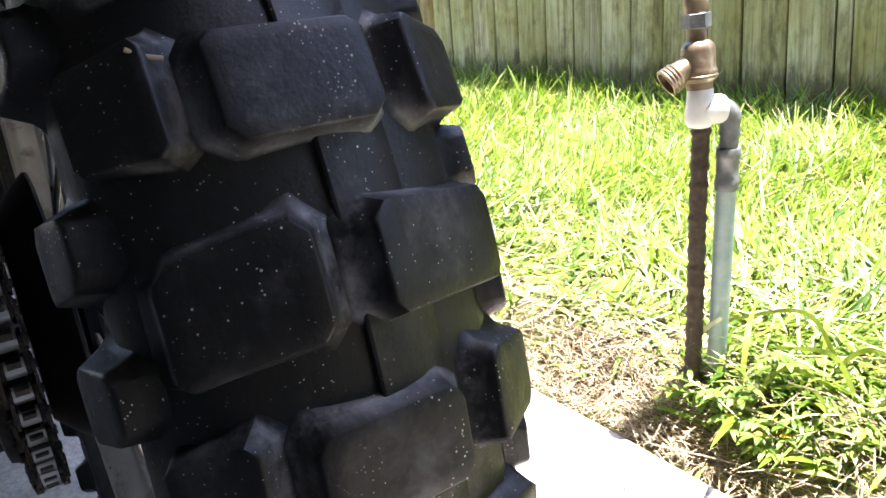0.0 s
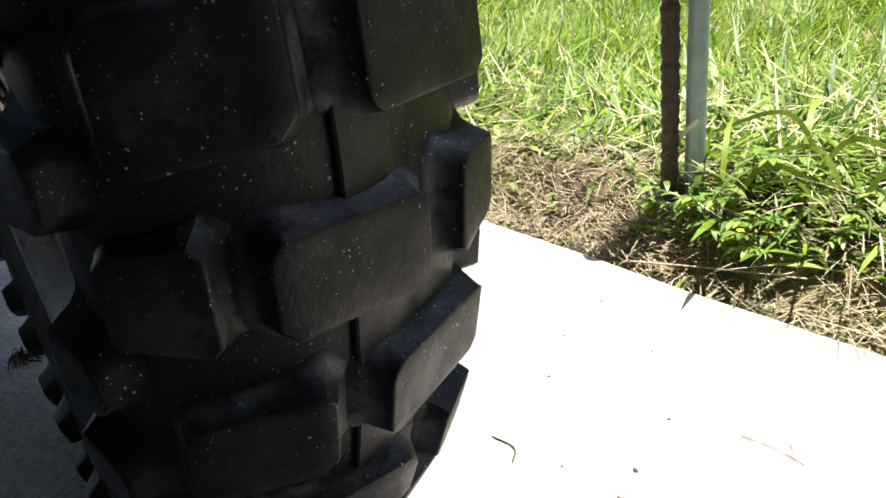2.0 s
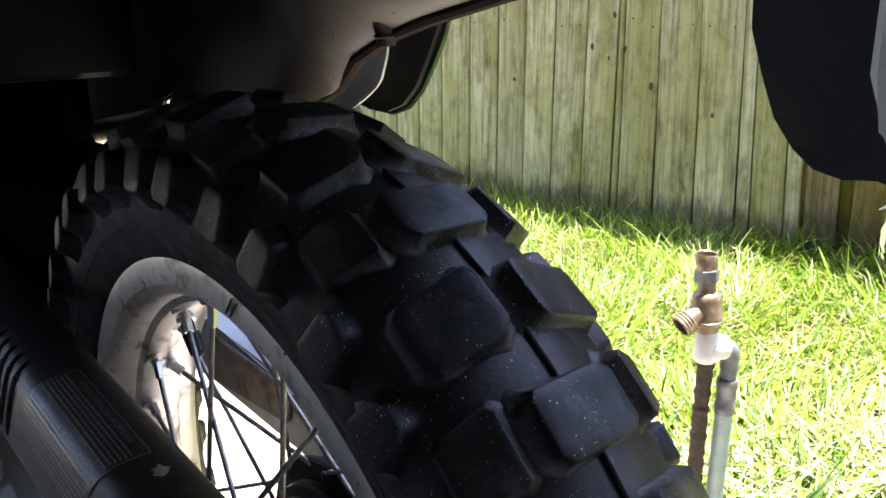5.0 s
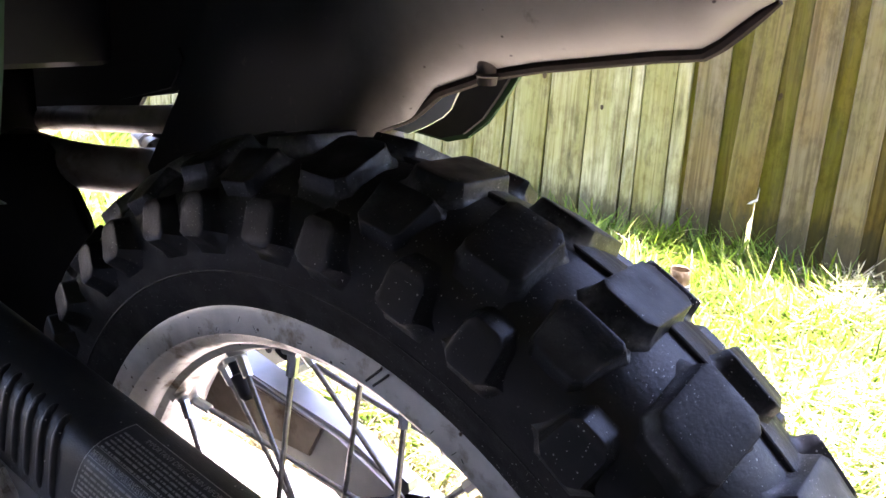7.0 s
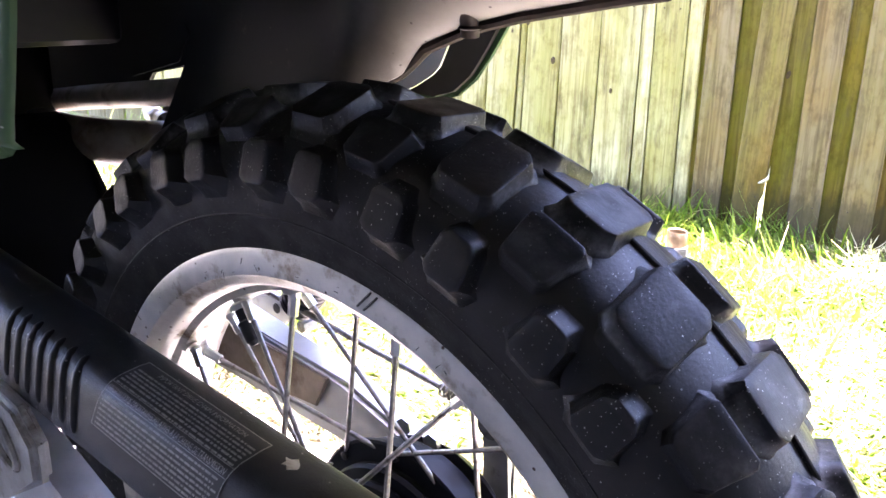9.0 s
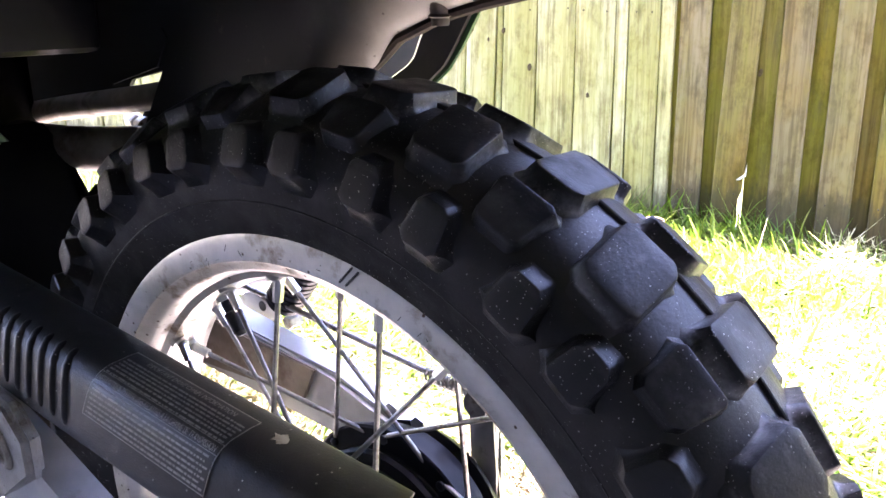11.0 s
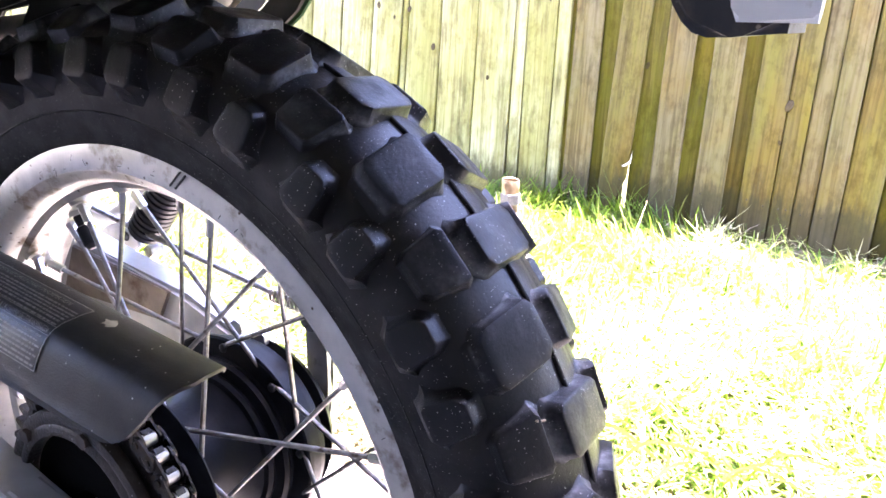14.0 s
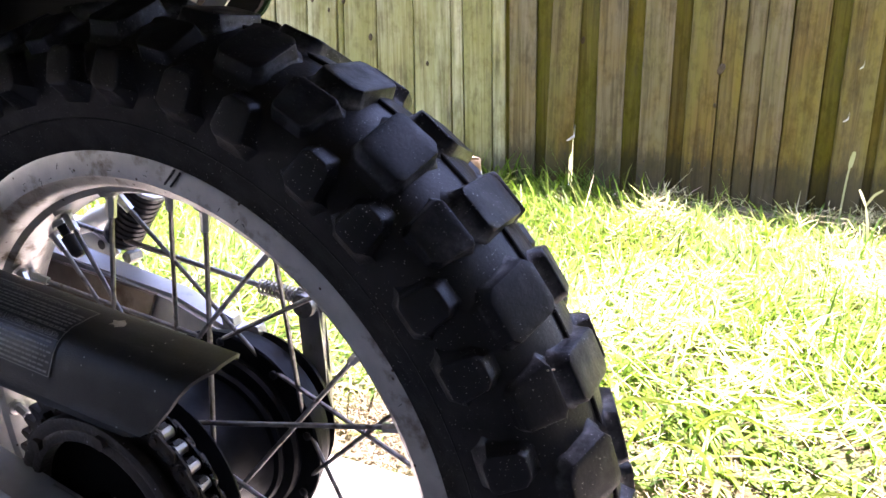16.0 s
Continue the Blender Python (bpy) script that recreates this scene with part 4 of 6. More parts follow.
                part("print_line", strip(x, min(x + w, 0.0065), s, s + step * 0.40, 0.0008, 1), INK, label)
                x += w + 0.0010
            s += step
    lines(0.0282, 0.0420, 0.0027)
    lines(0.0510, 0.0685, 0.0027)
    def heading(words, x0, width, s0, size):
        cu = bpy.data.curves.new("heading", "FONT")
        cu.body, cu.size, cu.extrude = words, size, 0.0
        tmp = new("heading", cu)
        dg = bpy.context.evaluated_depsgraph_get()
        me = bpy.data.meshes.new_from_object(tmp.evaluated_get(dg))
        bpy.data.objects.remove(tmp)
        bpy.data.curves.remove(cu)
        wide = max(q.co.x for q in me.vertices)
        for q in me.vertices:
            q.co = on_guard(x0 + q.co.x / wide * width, s0 - q.co.y, 0.0010)
        me.materials.clear()
        me.materials.append(INK)
        ob = new("heading", me)
        ob.parent = label
        return ob
    heading("IMPORTANT DRIVE CHAIN INFORMATION", -0.086, 0.080, 0.0262, 0.0046)
    heading("INFORMATIONS IMPORTANTES RELATIVES A LA CHAINE DE TRANSMISSION", -0.102, 0.108, 0.0485, 0.0046)


def make_brake():
    lever = part("brake_lever", plate([(0.026, 0.424), (0.045, 0.424), (0.049, 0.408), (0.050, 0.365), (0.055, 0.345), (0.052, 0.305), (0.030, 0.305), (0.030, 0.345), (0.031, 0.365), (0.027, 0.408)],
                                      0.086, 0.094, 0.002), BRIGHT, bike, "dull alloy brake arm on the hub")
    part("rod_pin", tube([(0.036, 0.080, 0.413), (0.036, 0.110, 0.413)], 0.0095, 16), STEEL, lever)
    part("brake_rod", tube([(-0.36, 0.104, 0.436), (-0.224, 0.102, 0.424), (-0.017, 0.100, 0.411), (0.062, 0.100, 0.408)], 0.0026, 10), STEEL, bike)
    pts = []
    for k in range(120):
        a = 2 * math.pi * k / 9
        x = -0.020 + 0.052 * k / 119
        pts.append((x, 0.100 + 0.0056 * math.cos(a), 0.4105 + 0.0056 * math.sin(a)))
    part("return_spring", tube(pts, 0.0012, 6), STEEL, bike)
    part("wing_nut", tube([(0.055, 0.100, 0.408), (0.066, 0.100, 0.408)], 0.008, 6), BRIGHT, bike)
    part("stay_tube", tube(curve_points([(0.05, 0.135, 0.378), (0.085, 0.14, 0.362), (0.12, 0.14, 0.352), (0.16, 0.14, 0.358)], 16), 0.007, 12), SILVER, bike)
    part("brake_plate", hub_plate(), BLACKPAINT, bike)


def hub_plate():
    bm = revolve([(0.0745, 0.01), (0.0745, 0.068), (0.081, 0.064), (0.084, 0.03), (0.084, 0.01)], 48)
    bmesh.ops.translate(bm, verts=bm.verts, vec=(0, 0, H))
    return bm


def make_pegs():
    # far passenger peg, folded up, with a ribbed rubber
    a, b = Vector((-0.146, 0.108, 0.474)), Vector((-0.190, 0.112, 0.418))
    d = (b - a).normalized()
    length = (b - a).length
    pts, rad = [a - d * 0.002], [0.015]
    for k in range(11):
        s = length * k / 11
        for f, r in ((0.02, 0.0172), (0.55, 0.0176), (0.62, 0.0150), (0.95, 0.0150)):
            pts.append(a + d * (s + f * length / 11))
            rad.append(r)
    pts.append(b)
    rad.append(0.016)
    peg = part("passenger_peg", tube(pts, rad, 22), BLACKPAINT, bike, "folded footpeg with a ribbed black rubber")
    part("peg_cap", tube([a - d * 0.004, a - d * 0.0022], [0.017, 0.019], 22), ALLOY, peg, "bright metal end cap")
    br = part("peg_bracket", plate([(-0.262, 0.398), (-0.246, 0.410), (-0.228, 0.416), (-0.204, 0.408), (-0.199, 0.400), (-0.216, 0.388), (-0.24, 0.386)], 0.112, 0.118, 0.0015), SILVER, bike)
    part("bracket_hole", tube([(-0.219, 0.1112, 0.405), (-0.219, 0.1116, 0.405)], 0.0048, 14), BLACKPAINT, br)
    part("bracket_bolt", tube([(-0.183, 0.108, 0.400), (-0.183, 0.122, 0.400)], 0.006, 6), STEEL, br)
    part("bracket_tube", tube(curve_points([(-0.36, 0.13, 0.410), (-0.28, 0.135, 0.405), (-0.250, 0.136, 0.418), (-0.218, 0.134, 0.436), (-0.208, 0.132, 0.470),
                                            (-0.20, 0.13, 0.53), (-0.21, 0.13, 0.60)], 36), 0.0115, 14), SILVER, bike, "bent silver footpeg tube")
    # near passenger peg, seen from its end
    c, d = Vector((-0.236, -0.150, 0.411)), Vector((0.62, -0.40, 0.67)).normalized()
    near = part("near_peg", tube([c - d * 0.05, c - d * 0.048, c - d * 0.006, c - d * 0.002, c, c + d * 0.0004], [0.014, 0.0175, 0.0185, 0.0185, 0.016, 0.006], 28), PEGRUBBER, bike, "round end of a worn black rubber footpeg")
    for k in range(4):
        q = c - d * (0.014 + 0.010 * k)
        part("peg_rib", tube([q, q - d * 0.004], 0.0195, 28), BLACKPLASTIC, near)
    br = part("near_bracket", plate([(-0.345, 0.335), (-0.29, 0.385), (-0.245, 0.416), (-0.200, 0.432), (-0.172, 0.430), (-0.150, 0.412), (-0.150, 0.385), (-0.20, 0.350), (-0.27, 0.31)], -0.130, -0.118, 0.004, 3),
         CASTMAT, bike, "cast alloy footpeg bracket, stained")
    pts = [(-0.196 + 0.030 * math.cos(t) * 0.75 - 0.010 * math.sin(t) * 0.6, -0.1305, 0.404 - 0.030 * math.cos(t) * 0.55 - 0.010 * math.sin(t)) for t in [2 * math.pi * k / 28 for k in range(29)]]
    part("bracket_rim", tube(pts, 0.0028, 8), CASTMAT, br)


def make_frame():
    part("frame_tube", tube(curve_points([(-0.95, 0.085, 0.465), (-0.62, 0.09, 0.529), (-0.478, 0.09, 0.556), (-0.318, 0.09, 0.583), (-0.16, 0.10, 0.615)], 30), 0.0118, 16),
         BROWNSTEEL, bike, "dull steel rear frame tube")
    part("exhaust_pipe", tube(curve_points([(-0.52, 0.060, 0.522), (-0.45, 0.058, 0.526), (-0.41, 0.060, 0.529), (-0.38, 0.068, 0.531), (-0.35, 0.084, 0.533), (-0.32, 0.104, 0.537), (-0.27, 0.125, 0.552), (-0.12, 0.135, 0.60)], 42), 0.0205, 20), EXHAUST, bike, "heat-browned exhaust pipe")
    bm = tube([(-0.400, 0.112, 0.551), (-0.378, 0.106, 0.550)], 0.0085, 6)
    tube([(-0.378, 0.106, 0.550), (-0.362, 0.102, 0.549)], 0.0055, 12, bm)
    tube([(-0.362, 0.102, 0.549), (-0.350, 0.099, 0.549)], 0.011, 16, bm)
    part("clamp_bolt", bm, STEEL, bike)
    part("clamp_plate", plate([(-0.362, 0.535), (-0.32, 0.535), (-0.32, 0.575), (-0.350, 0.572), (-0.362, 0.560)], 0.100, 0.106, 0.001), BLACKPAINT, bike)
    part("air_box", box(-0.80, -0.40, -0.125, 0.094, 0.614, 0.84, 0.012, 3), COVERBLACK, bike, "black plastic air box under the seat")
    cover = part("battery_cover", plate([(-0.80, 0.490), (-0.625, 0.530), (-0.445, 0.563), (-0.388, 0.575), (-0.376, 0.592), (-0.326, 0.602), (-0.316, 0.607), (-0.308, 0.620), (-0.288, 0.640),
                                 (-0.20, 0.76), (-0.20, 0.84), (-0.80, 0.84)], 0.1025, 0.1065, 0.001), COVERBLACK, bike, "black plastic inner cover")
    part("cover_flange", plate([(-0.408, 0.584), (-0.33, 0.606), (-0.312, 0.632), (-0.318, 0.640), (-0.345, 0.622)], 0.1005, 0.1022, 0.0), COVERBLACK, cover)
    # engine block and mudguard take the shade colour; the mudguard also blocks side light
    part("engine", box(-0.95, -0.44, -0.115, 0.05, 0.22, 0.47, 0.04, 3), UNLITBLACK, bike, "black engine and frame ahead of the wheel")
    part("mud_guard", plate([(-0.62, 0.520), (-0.46, 0.549), (-0.435, 0.551), (-0.418, 0.541), (-0.398, 0.514), (-0.384, 0.490), (-0.352, 0.460), (-0.336, 0.40), (-0.334, 0.33), (-0.47, 0.30)], -0.104, 0.050, 0.006, 3), UNLITBLACK, bike,
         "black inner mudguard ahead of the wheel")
    # added block that fills a bright gap with black
    part("rear_cylinder", box(-0.78, -0.53, -0.123, 0.085, 0.44, 0.622, 0.01), UNLITBLACK, bike)
    part("shock_tank", tube([(-0.475, -0.085, 0.545), (-0.415, -0.088, 0.548)], 0.013, 18), worn("blue_label", (0.012, 0.05, 0.10), (0.02, 0.07, 0.13), 60, 0.4), bike, "blue canister")
    part("seat", box(-0.80, 0.12, -0.11, 0.11, 0.845, 0.93, 0.03, 4), BLACKPLASTIC, bike)


def make_fender():
    roof = [(-0.34, 0.800), (-0.16, 0.798), (-0.06, 0.775), (-0.01, 0.768), (0.06, 0.774), (0.14, 0.784), (0.22, 0.792), (0.34, 0.800)]
    lip = [(-0.34, 0.520), (-0.20, 0.560), (-0.125, 0.590), (-0.112, 0.598), (-0.095, 0.617), (-0.070, 0.628), (-0.050, 0.646), (-0.013, 0.662), (0.02, 0.671), (0.086, 0.685), (0.110, 0.689), (0.136, 0.714), (0.185, 0.726), (0.34, 0.745)]
    front = [(0.50, -0.355), (0.535, -0.335), (0.555, -0.321), (0.600, -0.289), (0.627, -0.270), (0.688, -0.238), (0.760, -0.205), (0.830, -0.200)]

    def at(line, x):
        for (x0, z0), (x1, z1) in zip(line, line[1:]):
            if x <= x1:
                return z0 + (z1 - z0) * (x - x0) / (x1 - x0)
        return line[-1][1]
    xs = [-0.335 + 0.0075 * k for k in range(91)]
    sec_in, sec_out = [], []
    for x in xs:
        zr, zl = at(roof, x), min(at(lip, x), at(roof, x) - 0.001)
        hgt = zr - zl
        w = 0.100 - 0.03 * smooth((x - 0.10) / 0.2)
        near = 0.02
        body = smooth((x + 0.170) / 0.125)
        sec = [(w + 0.001, zl), (w - 0.013, zl + 0.07 * hgt), (w - 0.024, zl + 0.20 * hgt), (w - 0.033, zl + 0.40 * hgt), (w - 0.039, zl + 0.65 * hgt), (w - 0.054, zl + 0.93 * hgt), (0.0, zr + 0.004),
               (-w + 0.035, zr), (-w + 0.01, zr - 0.3 * near), (-w + 0.003, zr - near)]
        sec = [(0.0757 + (y - 0.0757) * body if k < 5 else y, z) for k, (y, z) in enumerate(sec)]

        def along(z):
            f = at(front, z)
            return x if x > -0.05 else f + (x + 0.335) / 0.285 * (-0.05 - f)
        sec_in.append([(along(z), y, z) for y, z in sec])
        sec_out.append([(along(z), y + (0.0025 if y > 0 else -0.0025), z + (0.003 if abs(y) < w - 0.004 else 0.0)) for y, z in sec])
    def sheet(k0, k1):
        b = bmesh.new()
        grids = []
        for src in (sec_in, sec_out):
            grids.append([[b.verts.new(p) for p in r[k0:k1 + 1]] for r in src])
        for g in grids:
            for p, q in zip(g, g[1:]):
                for k in range(k1 - k0):
                    b.faces.new((p[k], p[k + 1], q[k + 1], q[k]))
        for k in (0, -1):
            for i in range(len(xs) - 1):
                b.faces.new((grids[0][i][k], grids[0][i + 1][k], grids[1][i + 1][k], grids[1][i][k]))
        return b
    fender = part("rear_fender", sheet(0, 5), FENDERMAT, bike, "dusty plastic rear mudguard seen from below, its rear painted as lit")
    # same mudguard, with the shade of its roof put into the colour
    part("fender_roof", sheet(5, 9), SHADEBLACK, fender)
    # unseen plate added to keep out light from above
    part("guard_roof", plate([(-0.40, 0.81), (-0.11, 0.803), (-0.11, 0.813), (-0.40, 0.82)], -0.09, 0.0930, 0.0), SHADEBLACK, fender)
    edge = [(x, 0.102 - 0.03 * smooth((x - 0.10) / 0.2), at(lip, x)) for x in xs if -0.118 < x < 0.141]
    part("lip", tube(edge, [0.0046] * (len(edge) - 2) + [0.0040, 0.0022], 10), LIPMAT, fender, "rolled black lip")
    bx, bz = -0.012, 0.666
    bm = tube([(bx, 0.092, bz + 0.008), (bx, 0.095, bz + 0.003), (bx, 0.097, bz - 0.004)], [0.0062, 0.0060, 0.0058], 18)
    tube([(bx, 0.097, bz - 0.003), (bx, 0.097, bz - 0.0045), (bx, 0.0972, bz - 0.0055), (bx, 0.0975, bz - 0.010)], [0.0060, 0.0076, 0.0060, 0.0056], 18, bm)
    part("lip_bolt", bm, RUSTBOLT, fender, "rusty bolt through the lip")
    for x, y, z in ((-0.045, 0.078, 0.696),):
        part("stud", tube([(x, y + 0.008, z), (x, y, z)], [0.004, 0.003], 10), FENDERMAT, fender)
    # near turn signal hanging below the tail, pale cover on its rear half
    part("tail_bracket", box(0.24, 0.42, -0.06, 0.075, 0.745, 0.80, 0.006), BLACKPLASTIC, bike)
    body = [(0.2950, 0.7180), (0.3000, 0.6760), (0.3010, 0.6680), (0.3040, 0.6610), (0.3080, 0.6560), (0.3120, 0.6530), (0.3170, 0.6520), (0.3250, 0.6530), (0.3290, 0.6540), (0.3410, 0.6560), (0.3410, 0.7100)]
    sig = part("turn_signal", plate(body, -0.060, -0.020, 0.0035, 3), SIGNALBLACK, bike, "black turn signal with a pale cover plate")
    part("cover_plate", plate([(0.3210, 0.7150), (0.3220, 0.6700), (0.3250, 0.6620), (0.3270, 0.6580), (0.3280, 0.6580), (0.3500, 0.6600), (0.3500, 0.6630), (0.3500, 0.6710), (0.3500, 0.7160)], -0.0665, -0.0605, 0.0015, 3), LENSWHITE, sig, "pale dirty plastic cover")
    part("signal_stalk", tube([(0.335, -0.04, 0.700), (0.335, -0.035, 0.74), (0.335, -0.02, 0.76)], 0.012, 16), BLACKPLASTIC, sig)


def make_panels():
    # near side panel: a broad pale face, a dark green folded rear edge
    def grid_part(name, cols, mat, parent, label=""):
        bm = bmesh.new()
        rows = [[bm.verts.new(p) for p in c] for c in cols]
        back = [[bm.verts.new((p[0], p[1] + 0.003, p[2])) for p in c] for c in cols]
        n = len(cols[0])
        for g in (rows, back):
            for a, b in zip(g, g[1:]):
                for k in range(n - 1):
                    bm.faces.new((a[k], a[k + 1], b[k + 1], b[k]))
        for k in (0, n - 1):
            for i in range(len(cols) - 1):
                bm.faces.new((rows[i][k], rows[i + 1][k], back[i + 1][k], back[i][k]))
        for i in (0, len(cols) - 1):
            for k in range(n - 1):
                bm.faces.new((rows[i][k], rows[i][k + 1], back[i][k + 1], back[i][k]))
        return part(name, bm, mat, parent, label, sharp=50)
    zs = [0.0, 0.025, 0.10, 0.20, 0.32, 0.45, 0.60, 0.80, 1.0]

    def bent(line, z):
        for (x0, z0), (x1, z1) in zip(line, line[1:]):
            if z <= z1:
                return x0 + (x1 - x0) * (z - z0) / (z1 - z0)
        return line[-1][0]
    fold = [(-0.132, 0.590), (-0.127, 0.600), (-0.115, 0.630), (-0.105, 0.660), (-0.108, 0.687), (-0.114, 0.709), (-0.134, 0.80)]
    rear = [(-0.122, 0.590), (-0.106, 0.602), (-0.099, 0.607), (-0.094, 0.612), (-0.084, 0.630), (-0.075, 0.645), (-0.069, 0.670), (-0.072, 0.695), (-0.075, 0.71), (-0.09, 0.80)]

    def column(line, dx, y, zlow, turn):
        out = []
        for f in zs:
            z = zlow + (0.80 - zlow) * f
            out.append((bent(line, z) + dx, y - 0.005 * math.sin(math.pi * min(1, f * 2.2)) * (1 if f < 0.45 else 0.3) + (turn if f < 0.01 else 0), z))
        return out
    panel = grid_part("side_panel", [column(fold, -0.30, -0.118, 0.535, 0.012), column(fold, -0.20, -0.130, 0.556, 0.012), column(fold, -0.11, -0.138, 0.572, 0.012), column(fold, -0.05, -0.1415, 0.583, 0.012),
                                     column(fold, -0.012, -0.1425, 0.591, 0.012), column(fold, -0.002, -0.1420, 0.593, 0.012)], PALEGREEN, bike, "faded pale green side panel with an orange graphic")
    grid_part("panel_edge", [column(fold, -0.0018, -0.1418, 0.5932, 0.012), column(fold, 0.006, -0.1400, 0.596, 0.010), column(rear, -0.012, -0.1385, 0.600, 0.010), column(rear, -0.003, -0.1395, 0.602, 0.010),
                             column(rear, 0.0, -0.1375, 0.604, 0.004)], GREEN, panel, "dark green folded edge")
    # the graphic: two angular letters, grey with orange outlines, cracked at the rim
    loops = [[(-0.156, 0.638), (-0.149, 0.6415), (-0.143, 0.6415), (-0.127, 0.632), (-0.156, 0.608), (-0.168, 0.613), (-0.156, 0.638)],
             [(-0.150, 0.634), (-0.143, 0.631), (-0.149, 0.624), (-0.157, 0.621), (-0.158, 0.627), (-0.150, 0.634)],
             [(-0.173, 0.639), (-0.162, 0.636), (-0.172, 0.613), (-0.185, 0.601), (-0.205, 0.609), (-0.195, 0.632), (-0.173, 0.639)],
             [(-0.180, 0.630), (-0.186, 0.622), (-0.190, 0.613), (-0.182, 0.616)],
             [(-0.200, 0.632), (-0.213, 0.629), (-0.222, 0.612), (-0.226, 0.594), (-0.212, 0.606)]]
    loops = [[(x - 0.003, z - 0.0045) for x, z in lp] for lp in loops]

    def surface(x, z):
        """The panel's outer face at (x, z)."""
        dx = x - bent(fold, z)
        rows = ((-0.30, -0.118, 0.535), (-0.20, -0.130, 0.556), (-0.11, -0.138, 0.572), (-0.05, -0.1415, 0.583), (-0.012, -0.1425, 0.591), (0.01, -0.1420, 0.593))
        for (d0, y0, z0), (d1, y1, z1) in zip(rows, rows[1:]):
            if dx <= d1:
                t = (dx - d0) / (d1 - d0)
                y, zl = y0 + (y1 - y0) * t, z0 + (z1 - z0) * t
                break
        f = (z - zl) / (0.80 - zl)
        return y - 0.005 * math.sin(math.pi * min(1, f * 2.2)) * (1 if f < 0.45 else 0.3)
    shape = [(-0.226, 0.596), (-0.205, 0.604), (-0.187, 0.598), (-0.168, 0.610), (-0.156, 0.605), (-0.125, 0.632), (-0.143, 0.643), (-0.157, 0.640), (-0.173, 0.641), (-0.226, 0.632)]
    bm = plate([(x - 0.003, z - 0.0045) for x, z in shape], -0.1480, -0.1470)
    bmesh.ops.triangulate(bm, faces=bm.faces[:])
    bmesh.ops.subdivide_edges(bm, edges=bm.edges[:], cuts=5, use_grid_fill=True)
    for w in bm.verts:
        w.co.y = surface(w.co.x, w.co.z) + (-0.0007 if w.co.y < -0.1475 else 0.0010)
    g = part("graphic", bm, GREYPRINT, panel, "grey graphic with orange outlines")

    def ribbon(lp, width, lift):
        """A flat printed stroke along a line on the panel."""
        shut = lp[0] == lp[-1]
        p2 = [Vector(q) for q in (lp[:-1] if shut else lp)]
        n = len(p2)
        rails = []
        for k, p in enumerate(p2):
            d0 = (p - p2[k - 1]).normalized() if shut or k else None
            d1 = (p2[(k + 1) % n] - p).normalized() if shut or k < n - 1 else d0
            d = ((d0 or d1) + d1).normalized()
            grow = 1 / max(0.45, d.dot(d1))
            side = Vector((-d.y, d.x)) * width / 2 * grow
            rails.append((p - side, p + side))
        if shut:
            rails.append(rails[0])
        b = bmesh.new()
        rows = []
        for (a0, b0), (a1, b1) in zip(rails, rails[1:]):
            for k in range(5):
                rows.append((a0.lerp(a1, k / 5), b0.lerp(b1, k / 5)))
        rows.append(rails[-1])
        vs = [[b.verts.new((q.x, surface(q.x, q.y) - lift, q.y)) for q in r] for r in rows]
        for p, q in zip(vs, vs[1:]):
            b.faces.new((p[0], p[1], q[1], q[0]))
        return b
    for lp in loops:
        part("outline", ribbon(lp, 0.0036, 0.0011), ORANGE, g)
    # far side panel: green outside, black inside
    out = [(-0.20, 0.640), (-0.135, 0.611), (-0.111, 0.604), (-0.080, 0.603), (-0.062, 0.609), (-0.047, 0.622), (-0.036, 0.639), (-0.024, 0.660), (0.005, 0.74), (-0.20, 0.74)]
    far = part("far_panel", plate(out, 0.1535, 0.1565, 0.001), GREEN, bike, "green far side panel, black within")
    part("panel_lining", plate([(x * 0.985 - 0.003, z + 0.003) for x, z in out], 0.1490, 0.1530, 0.0), BLACKPLASTIC, far)
    part("heat_plate", plate([(-0.175, 0.611), (-0.094, 0.609), (-0.080, 0.616), (-0.066, 0.625), (-0.060, 0.631), (-0.053, 0.647), (-0.044, 0.70), (-0.175, 0.70)], 0.128, 0.130), PALEPLATE, far, "pale grey plate inside the panel")


make_tyre()
make_rim()
make_hub()
make_sprocket()
make_chain()
make_swing_arm()
make_chain_guard()
make_brake()
make_pegs()
make_frame()
make_fender()
make_panels()


